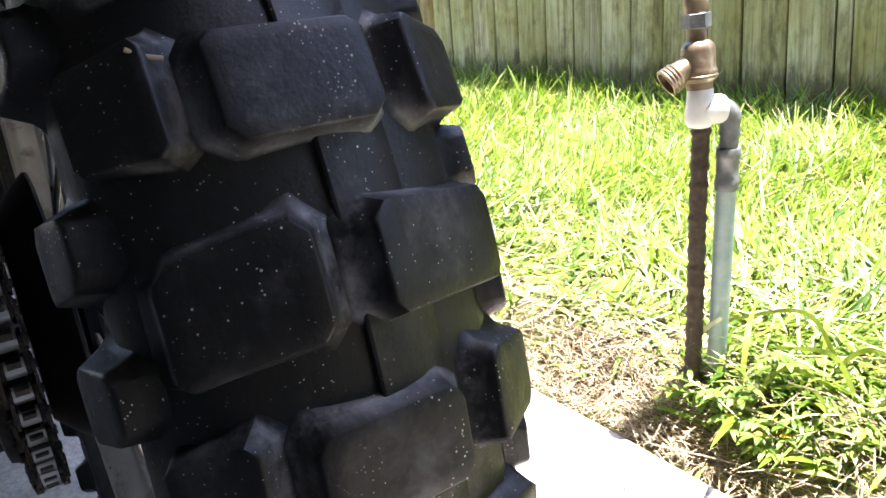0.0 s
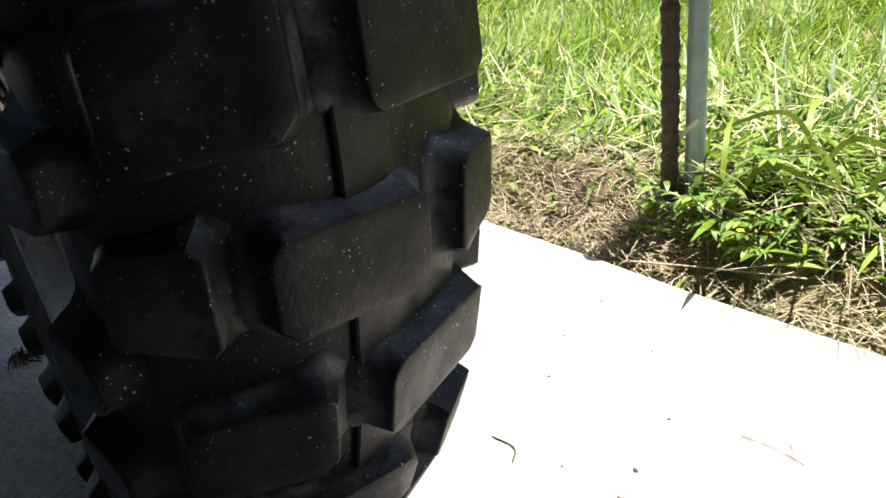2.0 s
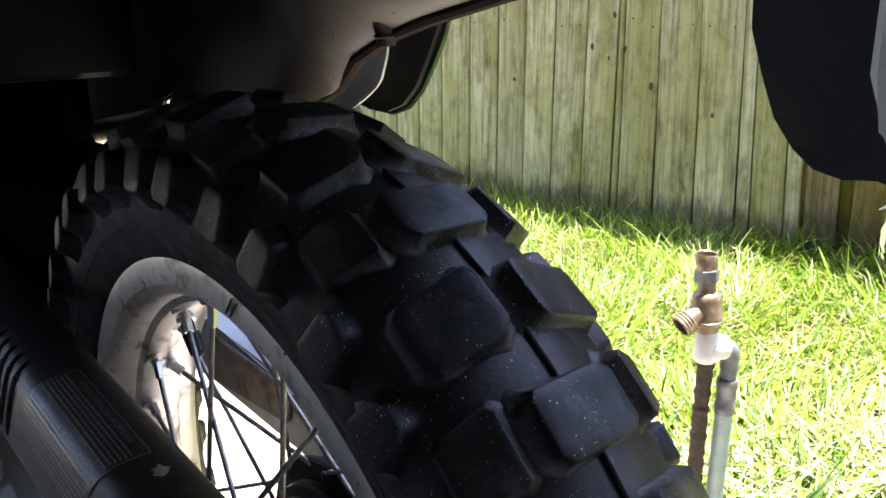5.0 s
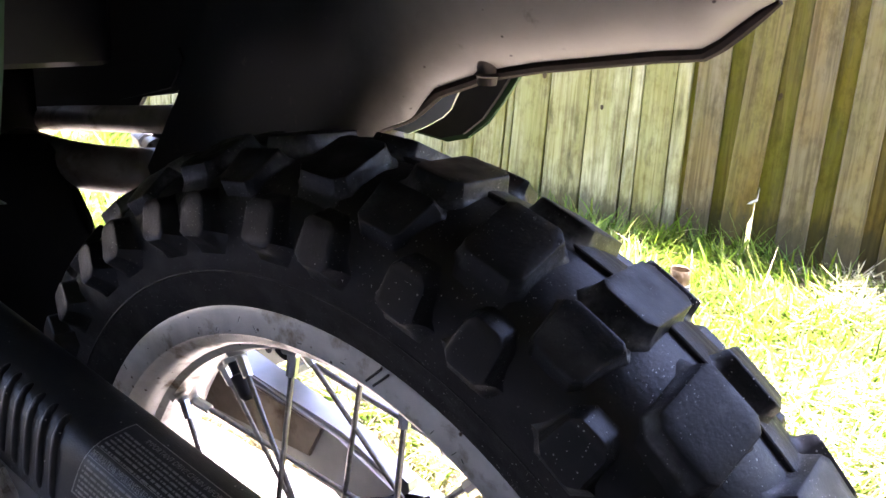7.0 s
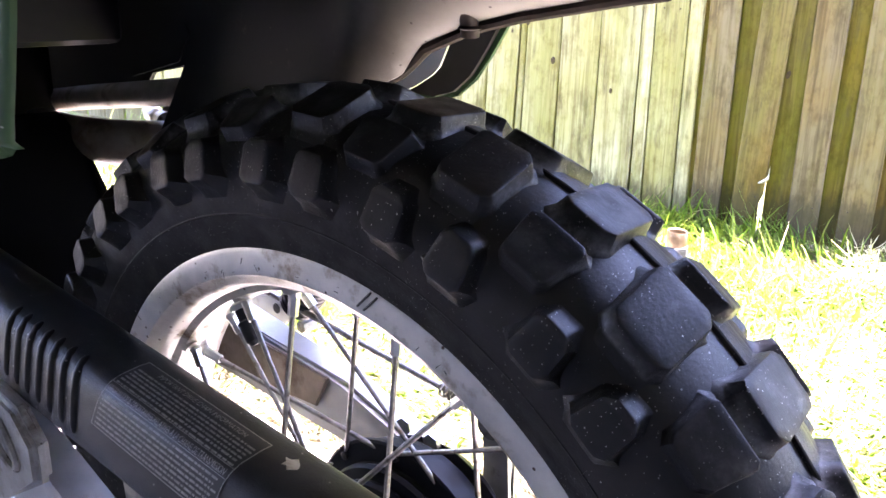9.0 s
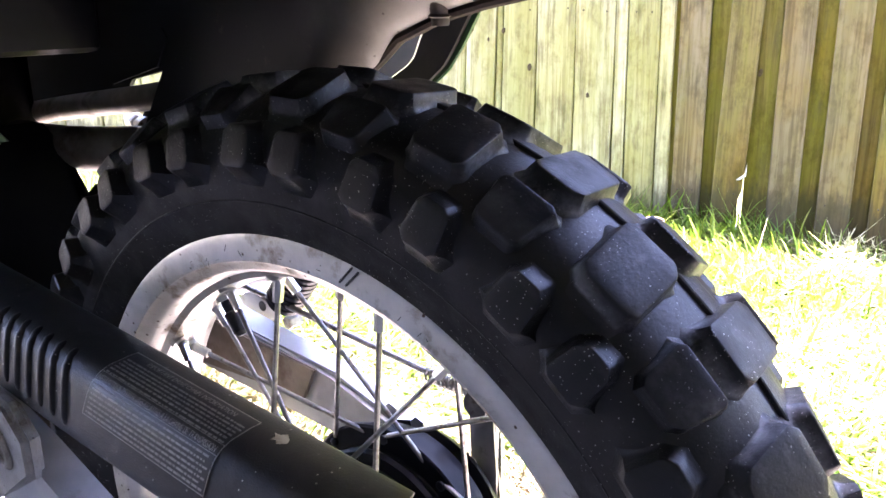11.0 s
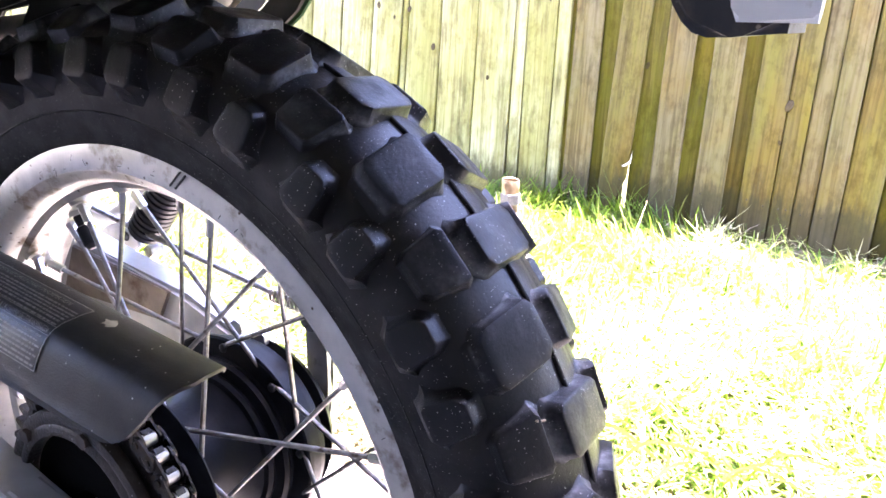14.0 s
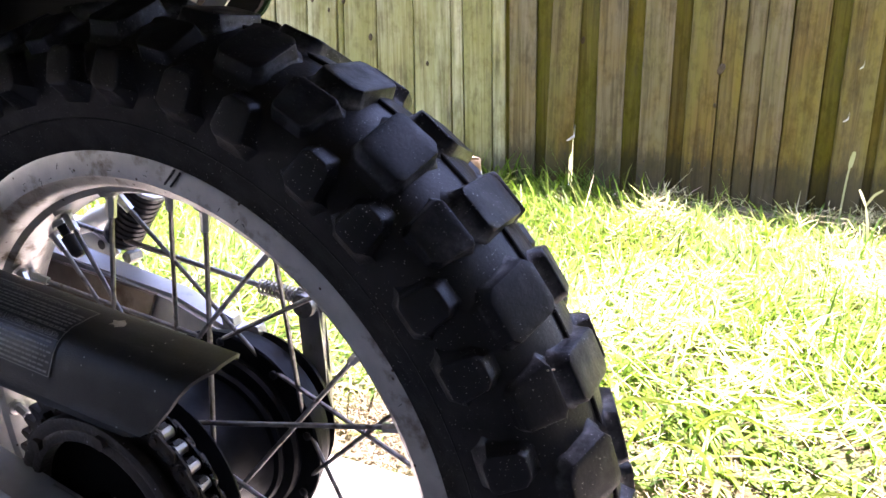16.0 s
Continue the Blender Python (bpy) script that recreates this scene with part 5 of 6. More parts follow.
# ---------------------------------------------------------------- garden tap
def make_tap():
    px, py = 0.0020, 0.530
    sx, sy = -0.0142, 0.507
    tap = thing("garden_tap", "brass garden tap on a painted riser pipe beside a steel stake", "garden tap", at=(px, py, 0.001))

    def tp(name, bm, mat, label="", parent=None, **k):
        bmesh.ops.translate(bm, verts=bm.verts, vec=(-px, -py, 0))
        return part(name, bm, mat, parent or tap, label, **k)

    def upright(x, y, prof, seg=24, dx=0.0):
        return tube([(x + dx * z, y, z) for z, r in prof], [r for z, r in prof], seg)
    tp("riser_pipe", upright(px, py, [(-0.06, 0.0096), (0.10, 0.0095), (0.262, 0.0095)]), PIPEMAT, "pale blue-green painted pipe")
    tp("coupling", upright(px, py, [(0.2545, 0.0102), (0.2560, 0.0110), (0.2660, 0.0111), (0.2672, 0.0105), (0.2850, 0.0106), (0.2862, 0.0113), (0.2945, 0.0114), (0.2960, 0.0104)]), COUPLING, "grey metal coupling")
    tp("thread", upright(px, py, [(0.2955, 0.0084), (0.2985, 0.0088), (0.3010, 0.0082), (0.3040, 0.0088), (0.3065, 0.0082), (0.3120, 0.0086)]), COUPLING)
    tp("elbow", tube(curve_points([(px, py, 0.308), (px, py, 0.320), (px - 0.0007, py - 0.001, 0.3275), (px - 0.004, py - 0.0055, 0.3325), (px - 0.0075, py - 0.0105, 0.3330)], 18),
                     [0.0098, 0.0100] + [0.0092] * 3 + [0.0098] * 13, 18), COUPLING, "dark galvanised elbow")
    d = Vector((sx - px, sy - py, 0)).normalized()
    o = Vector((px, py, 0.3325))
    tp("white_joint", tube([o + d * 0.004, o + d * 0.006, o + d * 0.009, o + d * 0.018, o + d * 0.026, o + d * 0.031], [0.0100, 0.0122, 0.0132, 0.0134, 0.0126, 0.0085], 24), WHITEFIT, "white plastic joint")
    tp("white_stem", upright(sx, sy, [(0.3165, 0.0070), (0.3175, 0.0102), (0.3205, 0.0126), (0.3290, 0.0132), (0.3370, 0.0122), (0.3520, 0.0115), (0.3540, 0.0100)]), WHITEFIT, "white plastic stem")
    # steel stake with rolled ribs
    pts, rad = [], []
    for k in range(131):
        z = -0.05 + 0.372 * k / 130
        pts.append((sx + 0.0005 + 0.0012 * math.sin(z * 17), sy + 0.004, z))
        rad.append(0.0081 + (0.0009 if k % 6 in (0, 1) else 0.0) + 0.0004 * math.sin(k * 1.7) + 0.0003 * math.sin(k * 0.61))
    tp("steel_stake", tube(pts, rad, 14), REBARMAT, "rusty ribbed reinforcing bar")
    vx, tilt = sx + 0.036, -0.105
    tp("valve_body", upright(vx, sy, [(0.3505, 0.0095), (0.3515, 0.0118), (0.3580, 0.0122), (0.3600, 0.0140), (0.3615, 0.0166), (0.3638, 0.0168), (0.3646, 0.0158), (0.3668, 0.0164), (0.3690, 0.0156), (0.3730, 0.0150),
                                      (0.3860, 0.0151), (0.3900, 0.0142), (0.3930, 0.0116), (0.3945, 0.0094), (0.4060, 0.0091)], 28, tilt), BRASS, "weathered brass valve body")
    tp("hex_nut", upright(vx, sy, [(0.4045, 0.0118), (0.4055, 0.0127), (0.4170, 0.0127), (0.4180, 0.0118)], 6, tilt), COUPLING, "dark hexagonal nut", smooth=False)
    bm = bmesh.new()
    prof = [(0.0090, 0.414), (0.0108, 0.417), (0.0110, 0.4338), (0.0105, 0.4347), (0.0095, 0.4338), (0.0091, 0.420)]
    rings = []
    for k in range(28):
        a = 2 * math.pi * k / 28
        rings.append([bm.verts.new((vx + tilt * z + r * math.cos(a), sy + r * math.sin(a), z)) for r, z in prof])
    for k in range(28):
        for j in range(len(prof) - 1):
            bm.faces.new((rings[k][j], rings[k][j + 1], rings[(k + 1) % 28][j + 1], rings[(k + 1) % 28][j]))
    tp("open_neck", bm, BRASS, "open brass pipe end")
    # outlet, pointing down towards the slab
    a = Vector((vx + tilt * 0.377, sy, 0.3785))
    d = Vector((-0.30, -0.78, -0.52)).normalized()
    side = d.orthogonal().normalized()
    up = d.cross(side)
    bm = bmesh.new()
    prof = [(0.004, 0.0098), (0.016, 0.0104), (0.0235, 0.0113), (0.0252, 0.0130), (0.0270, 0.0121), (0.0286, 0.0131), (0.0303, 0.0122), (0.0320, 0.0132), (0.0337, 0.0122), (0.0352, 0.0131), (0.0365, 0.0126),
            (0.0365, 0.0106), (0.024, 0.0098), (0.020, 0.004)]
    rings = []
    for k in range(28):
        t = 2 * math.pi * k / 28
        rings.append([bm.verts.new(a + d * q + (side * math.cos(t) + up * math.sin(t)) * r) for q, r in prof])
    for k in range(28):
        for j in range(len(prof) - 1):
            bm.faces.new((rings[k][j], rings[k][j + 1], rings[(k + 1) % 28][j + 1], rings[(k + 1) % 28][j]))
    tp("outlet", bm, BRASS, "threaded brass outlet")


make_tap()


# ---------------------------------------------------------------- plants and litter
def blade_mesh(name, spec, mat):
    """Blades from arrays: roots, headings, lengths, widths, bends; three segments each."""
    root, head, length, width, bend, lean = spec
    n = len(length)
    t = np.array([0.0, 0.38, 0.72, 1.0])
    wd = np.array([0.75, 1.0, 0.7, 0.06])
    dirx, diry = np.cos(head), np.sin(head)
    ang0 = lean[:, None]
    ang = ang0 + bend[:, None] * t[None, :]
    seg = np.diff(t, prepend=0.0)[None, :] * length[:, None]
    hor = np.cumsum(np.sin(ang) * seg, 1)
    ver = np.cumsum(np.cos(ang) * seg, 1)
    cx = root[:, 0:1] + dirx[:, None] * hor
    cy = root[:, 1:2] + diry[:, None] * hor
    cz = root[:, 2:3] + ver
    hx, hy = -diry[:, None] * width[:, None] * wd / 2, dirx[:, None] * width[:, None] * wd / 2
    left = np.stack([cx - hx, cy - hy, cz], 2)
    right = np.stack([cx + hx, cy + hy, cz], 2)
    verts = np.stack([left, right], 2).reshape(n * 8, 3)
    base = (np.arange(n) * 8)[:, None, None]
    quad = np.array([[0, 1, 3, 2], [2, 3, 5, 4], [4, 5, 7, 6]])[None]
    faces = (base + quad).reshape(-1, 4)
    me = bpy.data.meshes.new(name)
    me.vertices.add(len(verts))
    me.vertices.foreach_set("co", verts.ravel())
    me.loops.add(faces.size)
    me.loops.foreach_set("vertex_index", faces.ravel())
    me.polygons.add(len(faces))
    me.polygons.foreach_set("loop_start", np.arange(len(faces)) * 4)
    me.update(calc_edges=True)
    me.materials.append(mat)
    me.shade_smooth()
    return new(name, me)


def make_grass():
    rng = np.random.default_rng(5)
    n = 190000
    x = rng.uniform(-2.7, 1.7, n)
    y = slab_edge(x) + 0.02 + rng.beta(1.0, 1.25, n) * 2.1
    fence_y = (FD - x * FN.x) / FN.y
    d = y - slab_edge(x)
    clump = np.array([noise.noise(Vector((a * 2.3, b * 2.3, 0))) + 0.6 * noise.noise(Vector((a * 9, b * 9, 4))) for a, b in zip(x, y)])
    thin = np.clip((d - 0.035) / 0.05, 0.04, 1.0)
    keep = (y < fence_y + 0.02) & (rng.uniform(0, 1, n) < thin * np.clip(0.72 + 0.75 * clump, 0.12, 1))
    bare = np.exp(-(((x + 0.10) / 0.20) ** 2 + ((y - 0.49) / 0.05) ** 2))
    keep &= rng.uniform(0, 1, n) > 0.85 * bare
    worn_patch = np.clip((x + 0.1) / 0.3, 0, 1) * np.clip(1 - (fence_y - y) / 0.75, 0, 1)
    keep &= rng.uniform(0, 1, n) > 0.75 * worn_patch
    foot = np.clip((x + 0.05) / 0.15, 0, 1) * np.clip(1 - (fence_y - y) / 0.22, 0, 1) ** 0.5
    keep &= rng.uniform(0, 1, n) > 0.93 * foot
    x, y, d = x[keep], y[keep], d[keep]
    n = len(x)
    z = np.array([lawn_height(a, b) for a, b in zip(x, y)]) - 0.004
    fence_near = np.clip(1 - ((FD - x * FN.x) / FN.y - y) / 0.22, 0, 1)
    near = np.clip(1 - d / 0.55, 0, 1)
    broad = rng.uniform(0, 1, n) < 0.28 + 0.30 * near
    length = rng.gamma(5, 0.0130, n) * np.clip(0.6 + d * 1.2, 0.6, 1.0) * (1 + 0.35 * fence_near) * (1 - 0.6 * np.clip((x + 0.1) / 0.15, 0, 1) * fence_near)
    width = np.where(broad, rng.gamma(8, 0.00078, n), rng.gamma(5, 0.00064, n))
    lean = (rng.gamma(2.2, 0.27, n) + 0.42 * broad + 0.30 * near) * (1 - 0.5 * fence_near)
    bend = rng.gamma(2.5, 0.36, n)
    flow = np.array([noise.noise(Vector((a * 1.7, b * 1.7, 9))) for a, b in zip(x, y)]) * 6.0
    head = np.where(rng.uniform(0, 1, n) < 0.72, flow + rng.normal(0, 0.7, n), rng.uniform(0, 2 * np.pi, n))
    spec = (np.stack([x, y, z], 1), head, length, width, bend, lean)
    tagged(blade_mesh("grass", spec, GRASS), "sunlit green lawn of broad rough blades", "grass", kind="stuff")


def make_straw():
    rng = np.random.default_rng(9)
    n = 22000
    x = rng.uniform(-0.9, 1.2, n)
    d = rng.gamma(2.2, 0.018, n) + 0.003
    y = slab_edge(x) + d
    near = np.exp(-((x + 0.12) / 0.26) ** 2)
    keep = rng.uniform(0, 1, n) < 0.40 + 0.60 * near
    x, y, d = x[keep], y[keep], d[keep]
    n = len(x)
    z = np.maximum(np.array([lawn_height(a, b) for a, b in zip(x, y)]), -0.012) + rng.uniform(0.002, 0.016, n)
    length = rng.gamma(3, 0.0070, n)
    spec = (np.stack([x, y, z], 1), rng.uniform(0, 2 * np.pi, n), length, rng.uniform(0.0004, 0.0012, n), rng.uniform(-0.5, 0.9, n), rng.uniform(1.2, 1.65, n))
    tagged(blade_mesh("dry_straw", spec, STRAW), "tangled dry brown grass along the slab's edge", "dry grass", kind="stuff")
    n = 6000
    x = rng.uniform(-2.4, 1.5, n)
    y = slab_edge(x) + 0.05 + rng.beta(1, 1.4, n) * 1.6
    keep = y < (FD - x * FN.x) / FN.y - 0.05
    x, y = x[keep], y[keep]
    n = len(x)
    z = np.array([lawn_height(a, b) for a, b in zip(x, y)]) + rng.uniform(0.004, 0.03, n)
    spec = (np.stack([x, y, z], 1), rng.uniform(0, 2 * np.pi, n), rng.gamma(5, 0.012, n), rng.uniform(0.001, 0.003, n), rng.uniform(-0.4, 0.8, n), rng.uniform(0.9, 1.6, n))
    tagged(blade_mesh("thatch", spec, STRAW), "dead tan blades lying in the lawn", "dry grass", kind="stuff")
    # bleached patches of cut grass where the lawn is worn
    n = 24000
    x = rng.uniform(-0.1, 1.6, n)
    fence_y = (FD - x * FN.x) / FN.y
    y = slab_edge(x) + 0.18 + rng.uniform(0, 1, n) * 1.6
    patch = np.array([noise.noise(Vector((a * 3.1, b * 3.1, 21))) + 0.5 * noise.noise(Vector((a * 8, b * 8, 23))) for a, b in zip(x, y)])
    keep = (y < fence_y - 0.04) & (rng.uniform(0, 1, n) < np.clip(0.25 + 1.3 * patch, 0.05, 1))
    x, y = x[keep], y[keep]
    n = len(x)
    z = np.array([lawn_height(a, b) for a, b in zip(x, y)]) + rng.uniform(0.012, 0.048, n)
    spec = (np.stack([x, y, z], 1), rng.uniform(0, 2 * np.pi, n), rng.gamma(5, 0.010, n), rng.uniform(0.0015, 0.004, n), rng.uniform(-0.4, 0.8, n), rng.uniform(1.0, 1.6, n))
    tagged(blade_mesh("bleached_thatch", spec, PALETHATCH), "bleached pale cut grass lying on the lawn", "dry grass", kind="stuff")


def leaf(bm, p, heading, pitch, length, width):
    d = Vector((math.cos(heading) * math.cos(pitch), math.sin(heading) * math.cos(pitch), math.sin(pitch)))
    s = Vector((-math.sin(heading), math.cos(heading), 0))
    u = s.cross(d) * -1
    rows = []
    for t, w, k in ((0.0, 0.08, 0), (0.25, 0.75, 0.06), (0.5, 1.0, 0.05), (0.78, 0.7, -0.04), (1.0, 0.04, -0.16)):
        c = Vector(p) + d * length * t + u * length * k
        rows.append((bm.verts.new(c - s * width * w / 2 + u * width * 0.12 * w), bm.verts.new(c), bm.verts.new(c + s * width * w / 2 + u * width * 0.12 * w)))
    for a, b in zip(rows, rows[1:]):
        bm.faces.new((a[0], a[1], b[1], b[0]))
        bm.faces.new((a[1], a[2], b[2], b[1]))


def make_weed(at, size, stems, seed, label, flowers=0):
    rnd = random.Random(seed)
    weed = thing("weed", label, "weed", group="weeds at the slab's edge", at=at)
    bl = bmesh.new()
    tips = []
    for k in range(stems):
        a = rnd.uniform(0, 2 * math.pi)
        reach, up = size * rnd.uniform(0.3, 1.1), size * rnd.uniform(0.30, 0.95)
        pts = curve_points([(0, 0, -0.01), (reach * 0.4 * math.cos(a), reach * 0.4 * math.sin(a), up * 0.6), (reach * math.cos(a + 0.2), reach * math.sin(a + 0.2), up)], 8)
        part("stem", tube(pts, [0.0013, 0.0008], 5), WEED, weed)
        for p in pts[1:]:
            for s in (-1, 1):
                if rnd.random() < 0.85:
                    ln = size * rnd.uniform(0.22, 0.44)
                    leaf(bl, p, a + s * rnd.uniform(0.5, 1.4), rnd.uniform(-0.45, 0.45), ln, ln * rnd.uniform(0.26, 0.40))
        leaf(bl, pts[-1], a, 0.2, size * 0.36, size * 0.14)
        tips.append(pts[-1])
    part("leaves", bl, WEED, weed)
    for p in tips[:flowers]:
        fl = bmesh.new()
        for k in range(5):
            leaf(fl, p + Vector((0, 0, 0.002)), 1.2566 * k, 0.35, 0.0042, 0.0030)
        part("flower", fl, FLOWER, weed, "small yellow flower")


def make_litter():
    rnd = random.Random(21)
    for k in range(15):
        x = rnd.uniform(0.0, 0.42)
        y = slab_edge(x) + 0.045 + rnd.random() ** 1.3 * 0.17
        make_weed((x, y, lawn_height(x, y) - 0.006), rnd.uniform(0.030, 0.058), rnd.choice((3, 4, 4, 5)), 100 + k, "low leafy green weed at the edge of the slab")
    for k, (x, d, size) in enumerate(((0.006, 0.060, 0.042), (0.040, 0.058, 0.048), (0.075, 0.050, 0.044), (-0.14, 0.045, 0.022), (-0.07, 0.028, 0.020))):
        y = slab_edge(x) + d
        make_weed((x, y, lawn_height(x, y) - 0.004), size, 6 if size > 0.03 else 3, 300 + k, "leafy weed with small yellow flowers by the tap" if k < 3 else "small pale seedling in the dry grass", 2 if k < 3 else 0)
    # long pale blades: one looped against the riser pipe, some at the fence
    def long_blade(name, pts, w, label, mat=PALELEAF, group="long pale blades"):
        bm = bmesh.new()
        c = curve_points(pts, 16)
        n = len(c)
        rows = []
        for i, p in enumerate(c):
            d = (c[min(i + 1, n - 1)] - c[max(i - 1, 0)]).normalized()
            s = d.cross(Vector((0.4, -0.8, 0.2))).normalized()
            ww = w * (0.5 + 0.5 * math.sin(math.pi * (0.15 + 0.8 * i / (n - 1))))
            rows.append((bm.verts.new(p - s * ww / 2), bm.verts.new(p + s * ww / 2)))
        for a, b in zip(rows, rows[1:]):
            bm.faces.new((a[0], a[1], b[1], b[0]))
        tagged(part(name, bm, mat, None), label, "grass blade", group=group)
    long_blade("long_blade", [(-0.004, 0.516, 0.03), (-0.014, 0.512, 0.075), (-0.006, 0.514, 0.105), (0.014, 0.518, 0.128)], 0.006, "long pale grass blade leaning on the riser pipe")
    for k in range(18):
        x = rnd.uniform(0.02, 0.50)
        y = slab_edge(x) + rnd.uniform(0.05, 0.20)
        z, a, ln = lawn_height(x, y), rnd.uniform(-0.3, 3.4), rnd.uniform(0.07, 0.13)
        long_blade("broad_blade", [(x, y, z), (x + 0.35 * ln * math.cos(a), y + 0.35 * ln * math.sin(a), z + ln * rnd.uniform(0.35, 0.55)), (x + ln * math.cos(a), y + ln * math.sin(a), z + ln * rnd.uniform(0.10, 0.45))],
                   rnd.uniform(0.003, 0.006), "broad green grass blade arching over the weeds", GRASS, "broad green blades")
    long_blade("long_blade", [(0.496, 1.825, 0.0), (0.488, 1.83, 0.06), (0.474, 1.84, 0.115)], 0.008, "forked pale stalk before the fence")
    long_blade("long_blade", [(0.474, 1.84, 0.113), (0.462, 1.845, 0.135), (0.452, 1.85, 0.152)], 0.007, "forked pale stalk before the fence")
    long_blade("long_blade", [(0.474, 1.84, 0.113), (0.486, 1.845, 0.14), (0.505, 1.85, 0.158)], 0.007, "forked pale stalk before the fence")
    long_blade("seed_stalk", [(0.424, 2.045, 0.0), (0.422, 2.043, 0.12), (0.424, 2.04, 0.20)], 0.006, "thin seed stalk before the fence")
    long_blade("grass_stalk", [(0.424, 2.04, 0.165), (0.425, 2.038, 0.19), (0.427, 2.036, 0.212)], 0.014, "pale seed head of grass before the fence")
    # stalk lying over the slab's edge, and twigs and crumbs on the slab
    def twig(pts, r, label, mat=STRAW):
        tagged(part("twig", tube(curve_points(pts, 12), r, 6), mat, None), label, "twig", group="litter on the slab")
    twig([(0.0, 0.440, 0.006), (0.07, 0.468, 0.012), (0.15, 0.488, 0.022)], 0.0010, "long tan stalk lying over the slab's edge")
    twig([(0.218, 0.306, 0.0012), (0.24, 0.311, 0.0018), (0.261, 0.310, 0.0012)], 0.0005, "thin tan stalk on the concrete")
    twig([(0.243, 0.322, 0.001), (0.249, 0.316, 0.0016), (0.252, 0.311, 0.001)], 0.0004, "thin tan stalk on the concrete")
    twig([(0.105, 0.185, 0.001), (0.125, 0.188, 0.0016), (0.135, 0.178, 0.001)], 0.0006, "thin dark twig on the concrete", REBARMAT)
    crumb_mesh = []
    for v in range(3):
        bm = bmesh.new()
        bmesh.ops.create_icosphere(bm, subdivisions=1, radius=1)
        for w in bm.verts:
            w.co *= rnd.uniform(0.6, 1.2)
            w.co.z *= 0.5
        crumb_mesh.append(mesh_of(bm, "crumb", REBARMAT, True, 30))
    for k in range(46):
        x, y = rnd.uniform(-0.5, 0.6), rnd.uniform(0.08, 0.42)
        s = rnd.choice((0.0006, 0.0008, 0.001, 0.0014))
        ob = new("crumb", crumb_mesh[k % 3])
        ob.location, ob.scale, ob.rotation_euler = (x, y, s * 0.3), (s * rnd.uniform(0.8, 2.0), s, s), (0, 0, rnd.uniform(0, 6))
        tagged(ob, "dark crumb of soil on the concrete", "crumb", group="litter on the slab")
    for x, y, s in ((0.194, 0.231, 0.0016), (0.205, 0.205, 0.0018)):
        ob = new("crumb", crumb_mesh[0])
        ob.location, ob.scale = (x, y, s * 0.4), (s * 1.8, s, s)
        tagged(ob, "dark crumb of soil on the concrete", "crumb", group="litter on the slab")
    tuft = bmesh.new()
    for k in range(40):
        a = rnd.uniform(0, 6.28)
        l = rnd.uniform(0.006, 0.022)
        tube([(0, 0, 0.002), (l * 0.6 * math.cos(a), l * 0.6 * math.sin(a), rnd.uniform(0.002, 0.012)), (l * math.cos(a + 0.4), l * math.sin(a + 0.4), 0.002)], 0.0006, 4, tuft)
    ob = tagged(part("root_tuft", tuft, REBARMAT, None), "small dark tuft of roots on the concrete", "root tuft")
    ob.location = (-0.275, -0.058, 0)
    # a straw caught in the tread
    a, r = radians(30.1), 0.3110
    c = Vector((r * math.cos(a), -0.0265, H + r * math.sin(a)))
    tagged(part("caught_straw", tube(curve_points([c + Vector((0, -0.004, 0.002)), c, c + Vector((0.001, 0.004, -0.001))], 8), 0.0006, 6), STRAW, None),
           "short pale straw caught between the tread blocks", "straw")


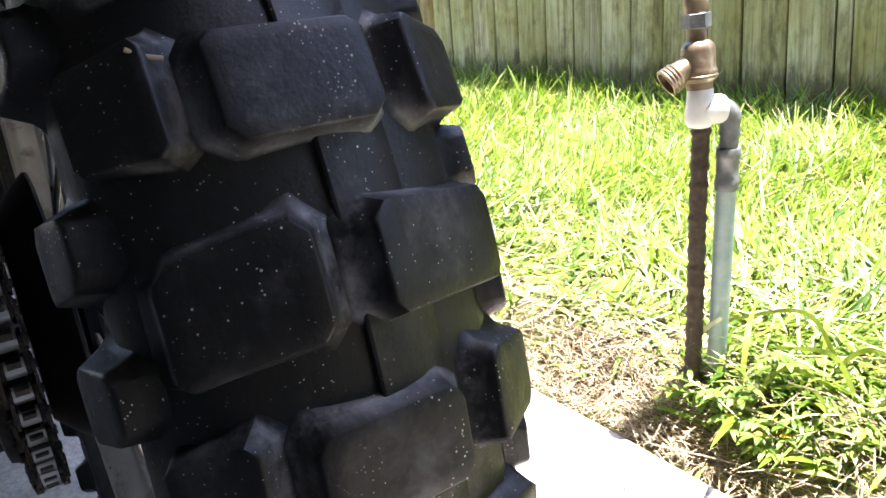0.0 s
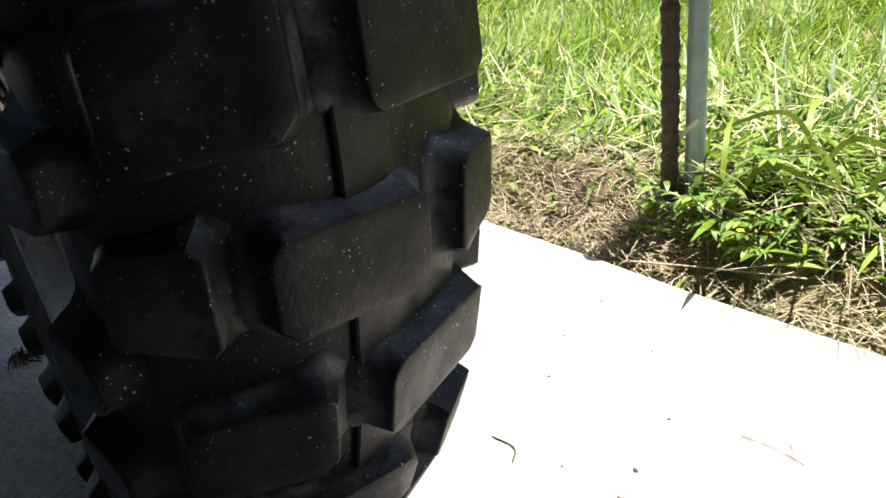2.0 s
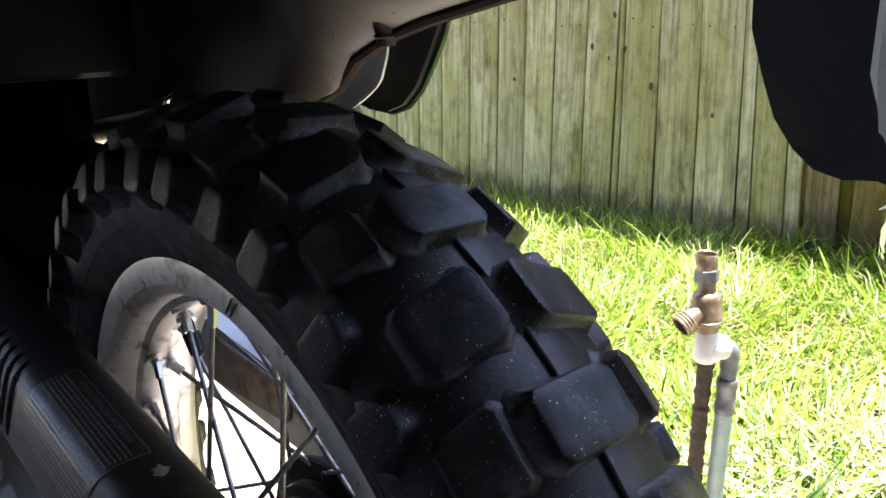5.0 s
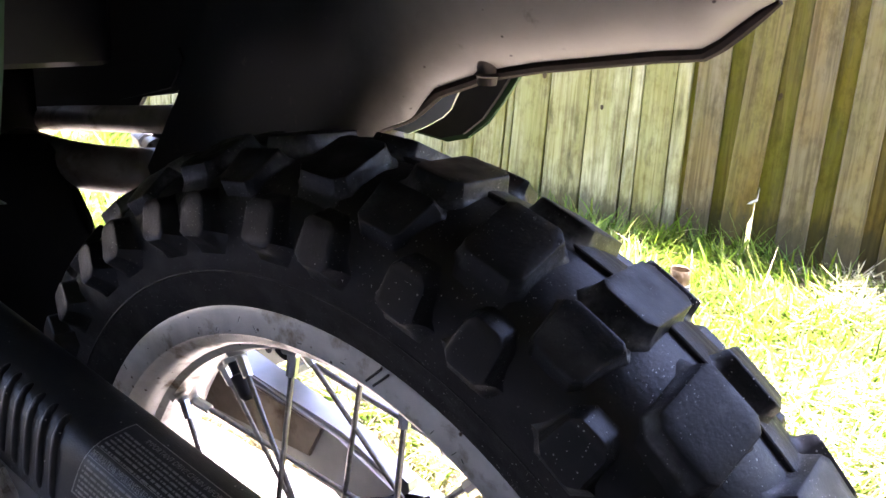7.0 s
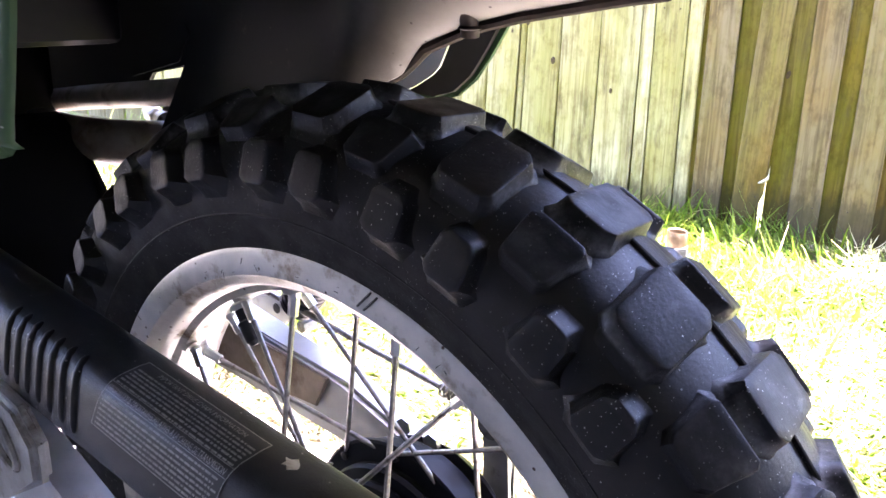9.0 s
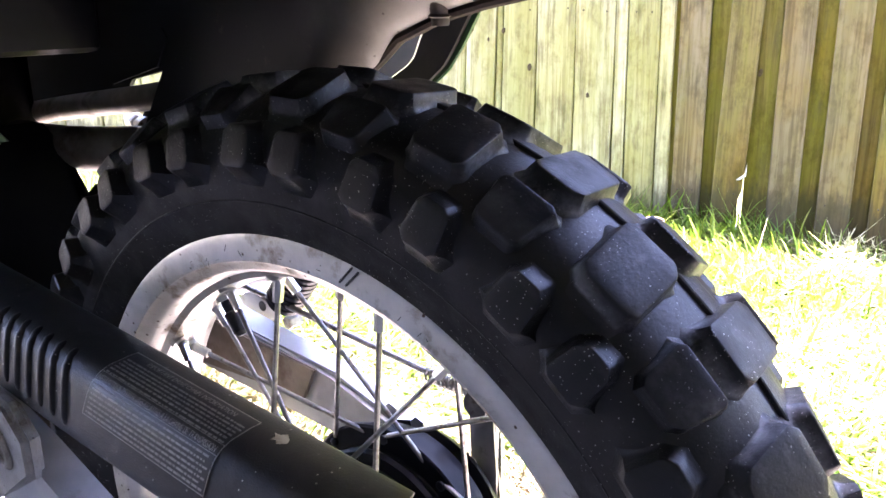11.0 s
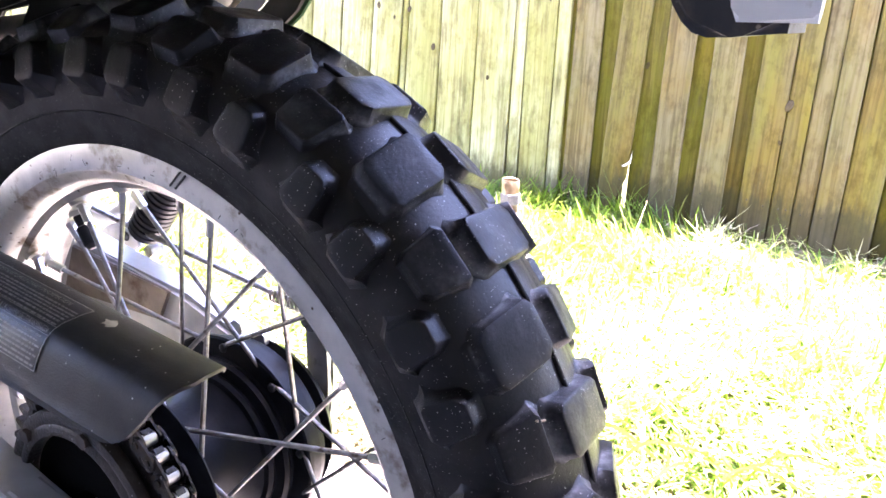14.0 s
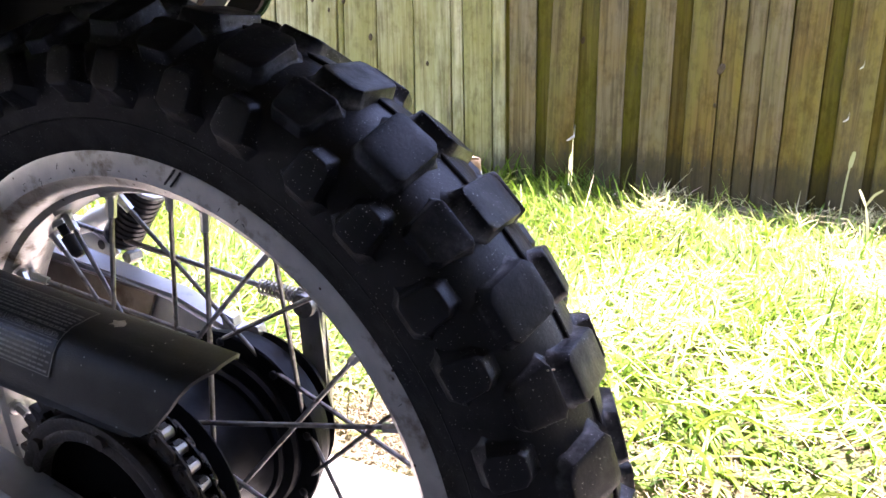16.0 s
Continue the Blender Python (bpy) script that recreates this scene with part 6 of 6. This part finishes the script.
# ---------------------------------------------------------------- fence
def make_fence():
    fence = thing("fence", "tall weathered wooden board fence with green algae behind the lawn", "fence")
    rnd = random.Random(17)

    def board(u0, u1, off, mat, h=1.83, tilt=0.0, z0=-0.02, cut=None):
        w = u1 - u0
        bm = bmesh.new()
        nz = 14
        th = 0.017
        rows = []
        b0 = rnd.uniform(-1, 1)
        for k in range(nz + 1):
            f = k / nz
            z = z0 + (h - z0) * f
            wob = 0.0022 * noise.noise(Vector((u0 * 9, z * 2.1, b0)))
            cup = 0.003 * noise.noise(Vector((u0 * 5, z * 1.3, 7 + b0)))
            lo, hi = -w / 2 + wob + 0.0012 * noise.noise(Vector((u0, z * 30, 1))), w / 2 + wob + 0.0012 * noise.noise(Vector((u1, z * 30, 2)))
            if cut and z < cut:
                hi -= (cut - z) / cut * w * 0.5
            pts = [(lo, 0.0060), (lo + 0.0020, 0.0018), (lo + 0.0055, 0.0), (0.0, -0.001), (hi - 0.0055, 0.0), (hi - 0.0020, 0.0018), (hi, 0.0060), (hi, th), (lo, th)]
            rows.append([bm.verts.new((p, q + cup, z)) for p, q in pts])
        m = len(rows[0])
        for a, b in zip(rows, rows[1:]):
            for j in range(m):
                bm.faces.new((a[j], a[(j + 1) % m], b[(j + 1) % m], b[j]))
        bm.faces.new(rows[0])
        bm.faces.new(rows[-1][::-1])
        ob = part("board", bm, mat, fence, sharp=40)
        p = fence_point((u0 + u1) / 2, 0, off)
        ob.location = p
        ob.rotation_euler = (0, tilt, math.atan2(FU.y, FU.x))
        return ob
    g = 0.0034
    # pale old boards, nailed to the rail in pairs
    edges = [-2.90, -2.78, -2.66, -2.54, -2.42, -2.30, -2.18, -2.135, -2.024, -1.907, -1.830, -1.742, -1.630, -1.518, -1.410, -1.285, -1.170, -1.060, -0.951, -0.836,
             -0.732, -0.708, -0.592, -0.466, -0.343, -0.303, -0.208, -0.164]
    spots = []

    def lean(u):
        return -0.055 * smooth((u + 0.85) / 0.6)
    for k, (a, b) in enumerate(zip(edges, edges[1:])):
        mat = WOOD_RED if abs(a + 1.907) < 0.001 else WOOD_OLD
        t = lean((a + b) / 2)
        board(a + g / 2 - t * 0.35, b - g / 2 - t * 0.35, rnd.uniform(-0.004, 0.004), mat, tilt=t)
        if b - a > 0.06:
            spots += [(a + 0.025, 0.612 + rnd.uniform(-0.008, 0.008), -0.006), (b - 0.025, 0.612 + rnd.uniform(-0.008, 0.008), -0.006)]
    # browner boards in front, green ones set back between them
    front = [(-0.151, -0.068), (-0.034, 0.051), (0.124, 0.206), (0.256, 0.342), (0.390, 0.477), (0.480, 0.540), (0.542, 0.595), (0.598, 0.664), (0.666, 0.758), (0.812, 0.902),
             (0.930, 1.02), (1.05, 1.15), (1.18, 1.29), (1.32, 1.43), (1.46, 1.57), (1.60, 1.70)]
    for k, (a, b) in enumerate(front):
        broken = k == 1
        board(a + 0.019, b + 0.019, -0.004 + rnd.uniform(-0.003, 0.003), WOOD_GREY if k in (0, 2, 3, 6, 7) else WOOD_BROWN, tilt=-0.025 if broken else -0.055 + rnd.uniform(-0.004, 0.004), cut=0.12 if broken else None)
        spots += [(a + 0.02, 0.10, -0.010), (b - 0.02, 0.10, -0.010)]
    u = -2.85
    while u < 1.7:
        w = rnd.uniform(0.11, 0.14)
        if u < 0.040 < u + w:
            w = 0.040 - u
        gap = 0.013 if abs(u + w - 0.040) < 0.001 else 0.0
        t = lean(u + w / 2)
        board(u - t * 0.35, u + w - t * 0.35, 0.0195, WOOD_BACK, tilt=t)
        u += w + gap
    # rusty nail heads, and knots
    bm = tube([(0, 0, 0), (0, 0.004, 0)], [0.0021, 0.0025], 8)
    nail = mesh_of(bm, "nail", REBARMAT, True, 30)
    for un, zn, off in spots:
        if rnd.random() < 0.35:
            continue
        zn += rnd.uniform(-0.012, 0.012)
        ob = new("nail", nail)
        ob.parent = fence
        ob.location = fence_point(un + lean(un) * (zn - 0.35), zn, off)
        ob.rotation_euler = (0, 0, math.atan2(FU.y, FU.x))
    bm = tube([(0, 0, 0), (0, 0.0012, 0), (0, 0.006, 0)], [0.006, 0.008, 0.009], 14)
    knot = mesh_of(bm, "knot", KNOT, True, 30)
    for un, zn, sc in ((-0.815, 0.544, 1.0), (-0.707, 0.541, 0.8), (-0.757, 0.512, 0.6), (0.478, 0.397, 1.6), (0.475, 0.29, 0.7), (0.068, 0.457, 1.2), (-1.10, 0.43, 0.6), (-0.614, 0.433, 1.0), (-0.745, 0.64, 0.9), (-0.42, 0.36, 0.7)):
        ob = new("knot", knot)
        ob.parent = fence
        ob.location = fence_point(un, zn, -0.0065 if un < 0 or un > 0.1 else 0.0172)
        ob.scale = (0.75 * sc, 1, 1.35 * sc)
        ob.rotation_euler = (0, rnd.uniform(-0.3, 0.3), math.atan2(FU.y, FU.x))
    for z in (0.35, 1.0, 1.6):
        bm = box(-3.0, 1.75, 0.046, 0.084, z - 0.045, z + 0.045, 0.004)
        ob = part("rail", bm, WOOD_BROWN, fence)
        ob.location = fence_point(0)
        ob.rotation_euler = (0, 0, math.atan2(FU.y, FU.x))
    # torn pale wood at the broken board and at two rotten spots
    for u0, z0, size in ((0.046, 0.150, 1.0), (0.828, 0.270, 0.55), (0.842, 0.42, 0.45)):
        bm = tube([(0, 0, 0), (0.008, 0, 0.004), (0.022, 0, 0.015), (0.024, 0, 0.024), (0.0235, 0, 0.052)], [0.0012, 0.0042, 0.0050, 0.0016, 0.0005], 5)
        ob = part("splinter", bm, PALEWOOD, fence, "torn pale splinter")
        ob.scale = (size,) * 3
        ob.location = fence_point(u0, z0, -0.012)
        ob.rotation_euler = (0, 0, math.atan2(FU.y, FU.x))


make_ground()
make_slab()
make_shelter()
make_grass()
make_straw()
make_litter()
make_fence()
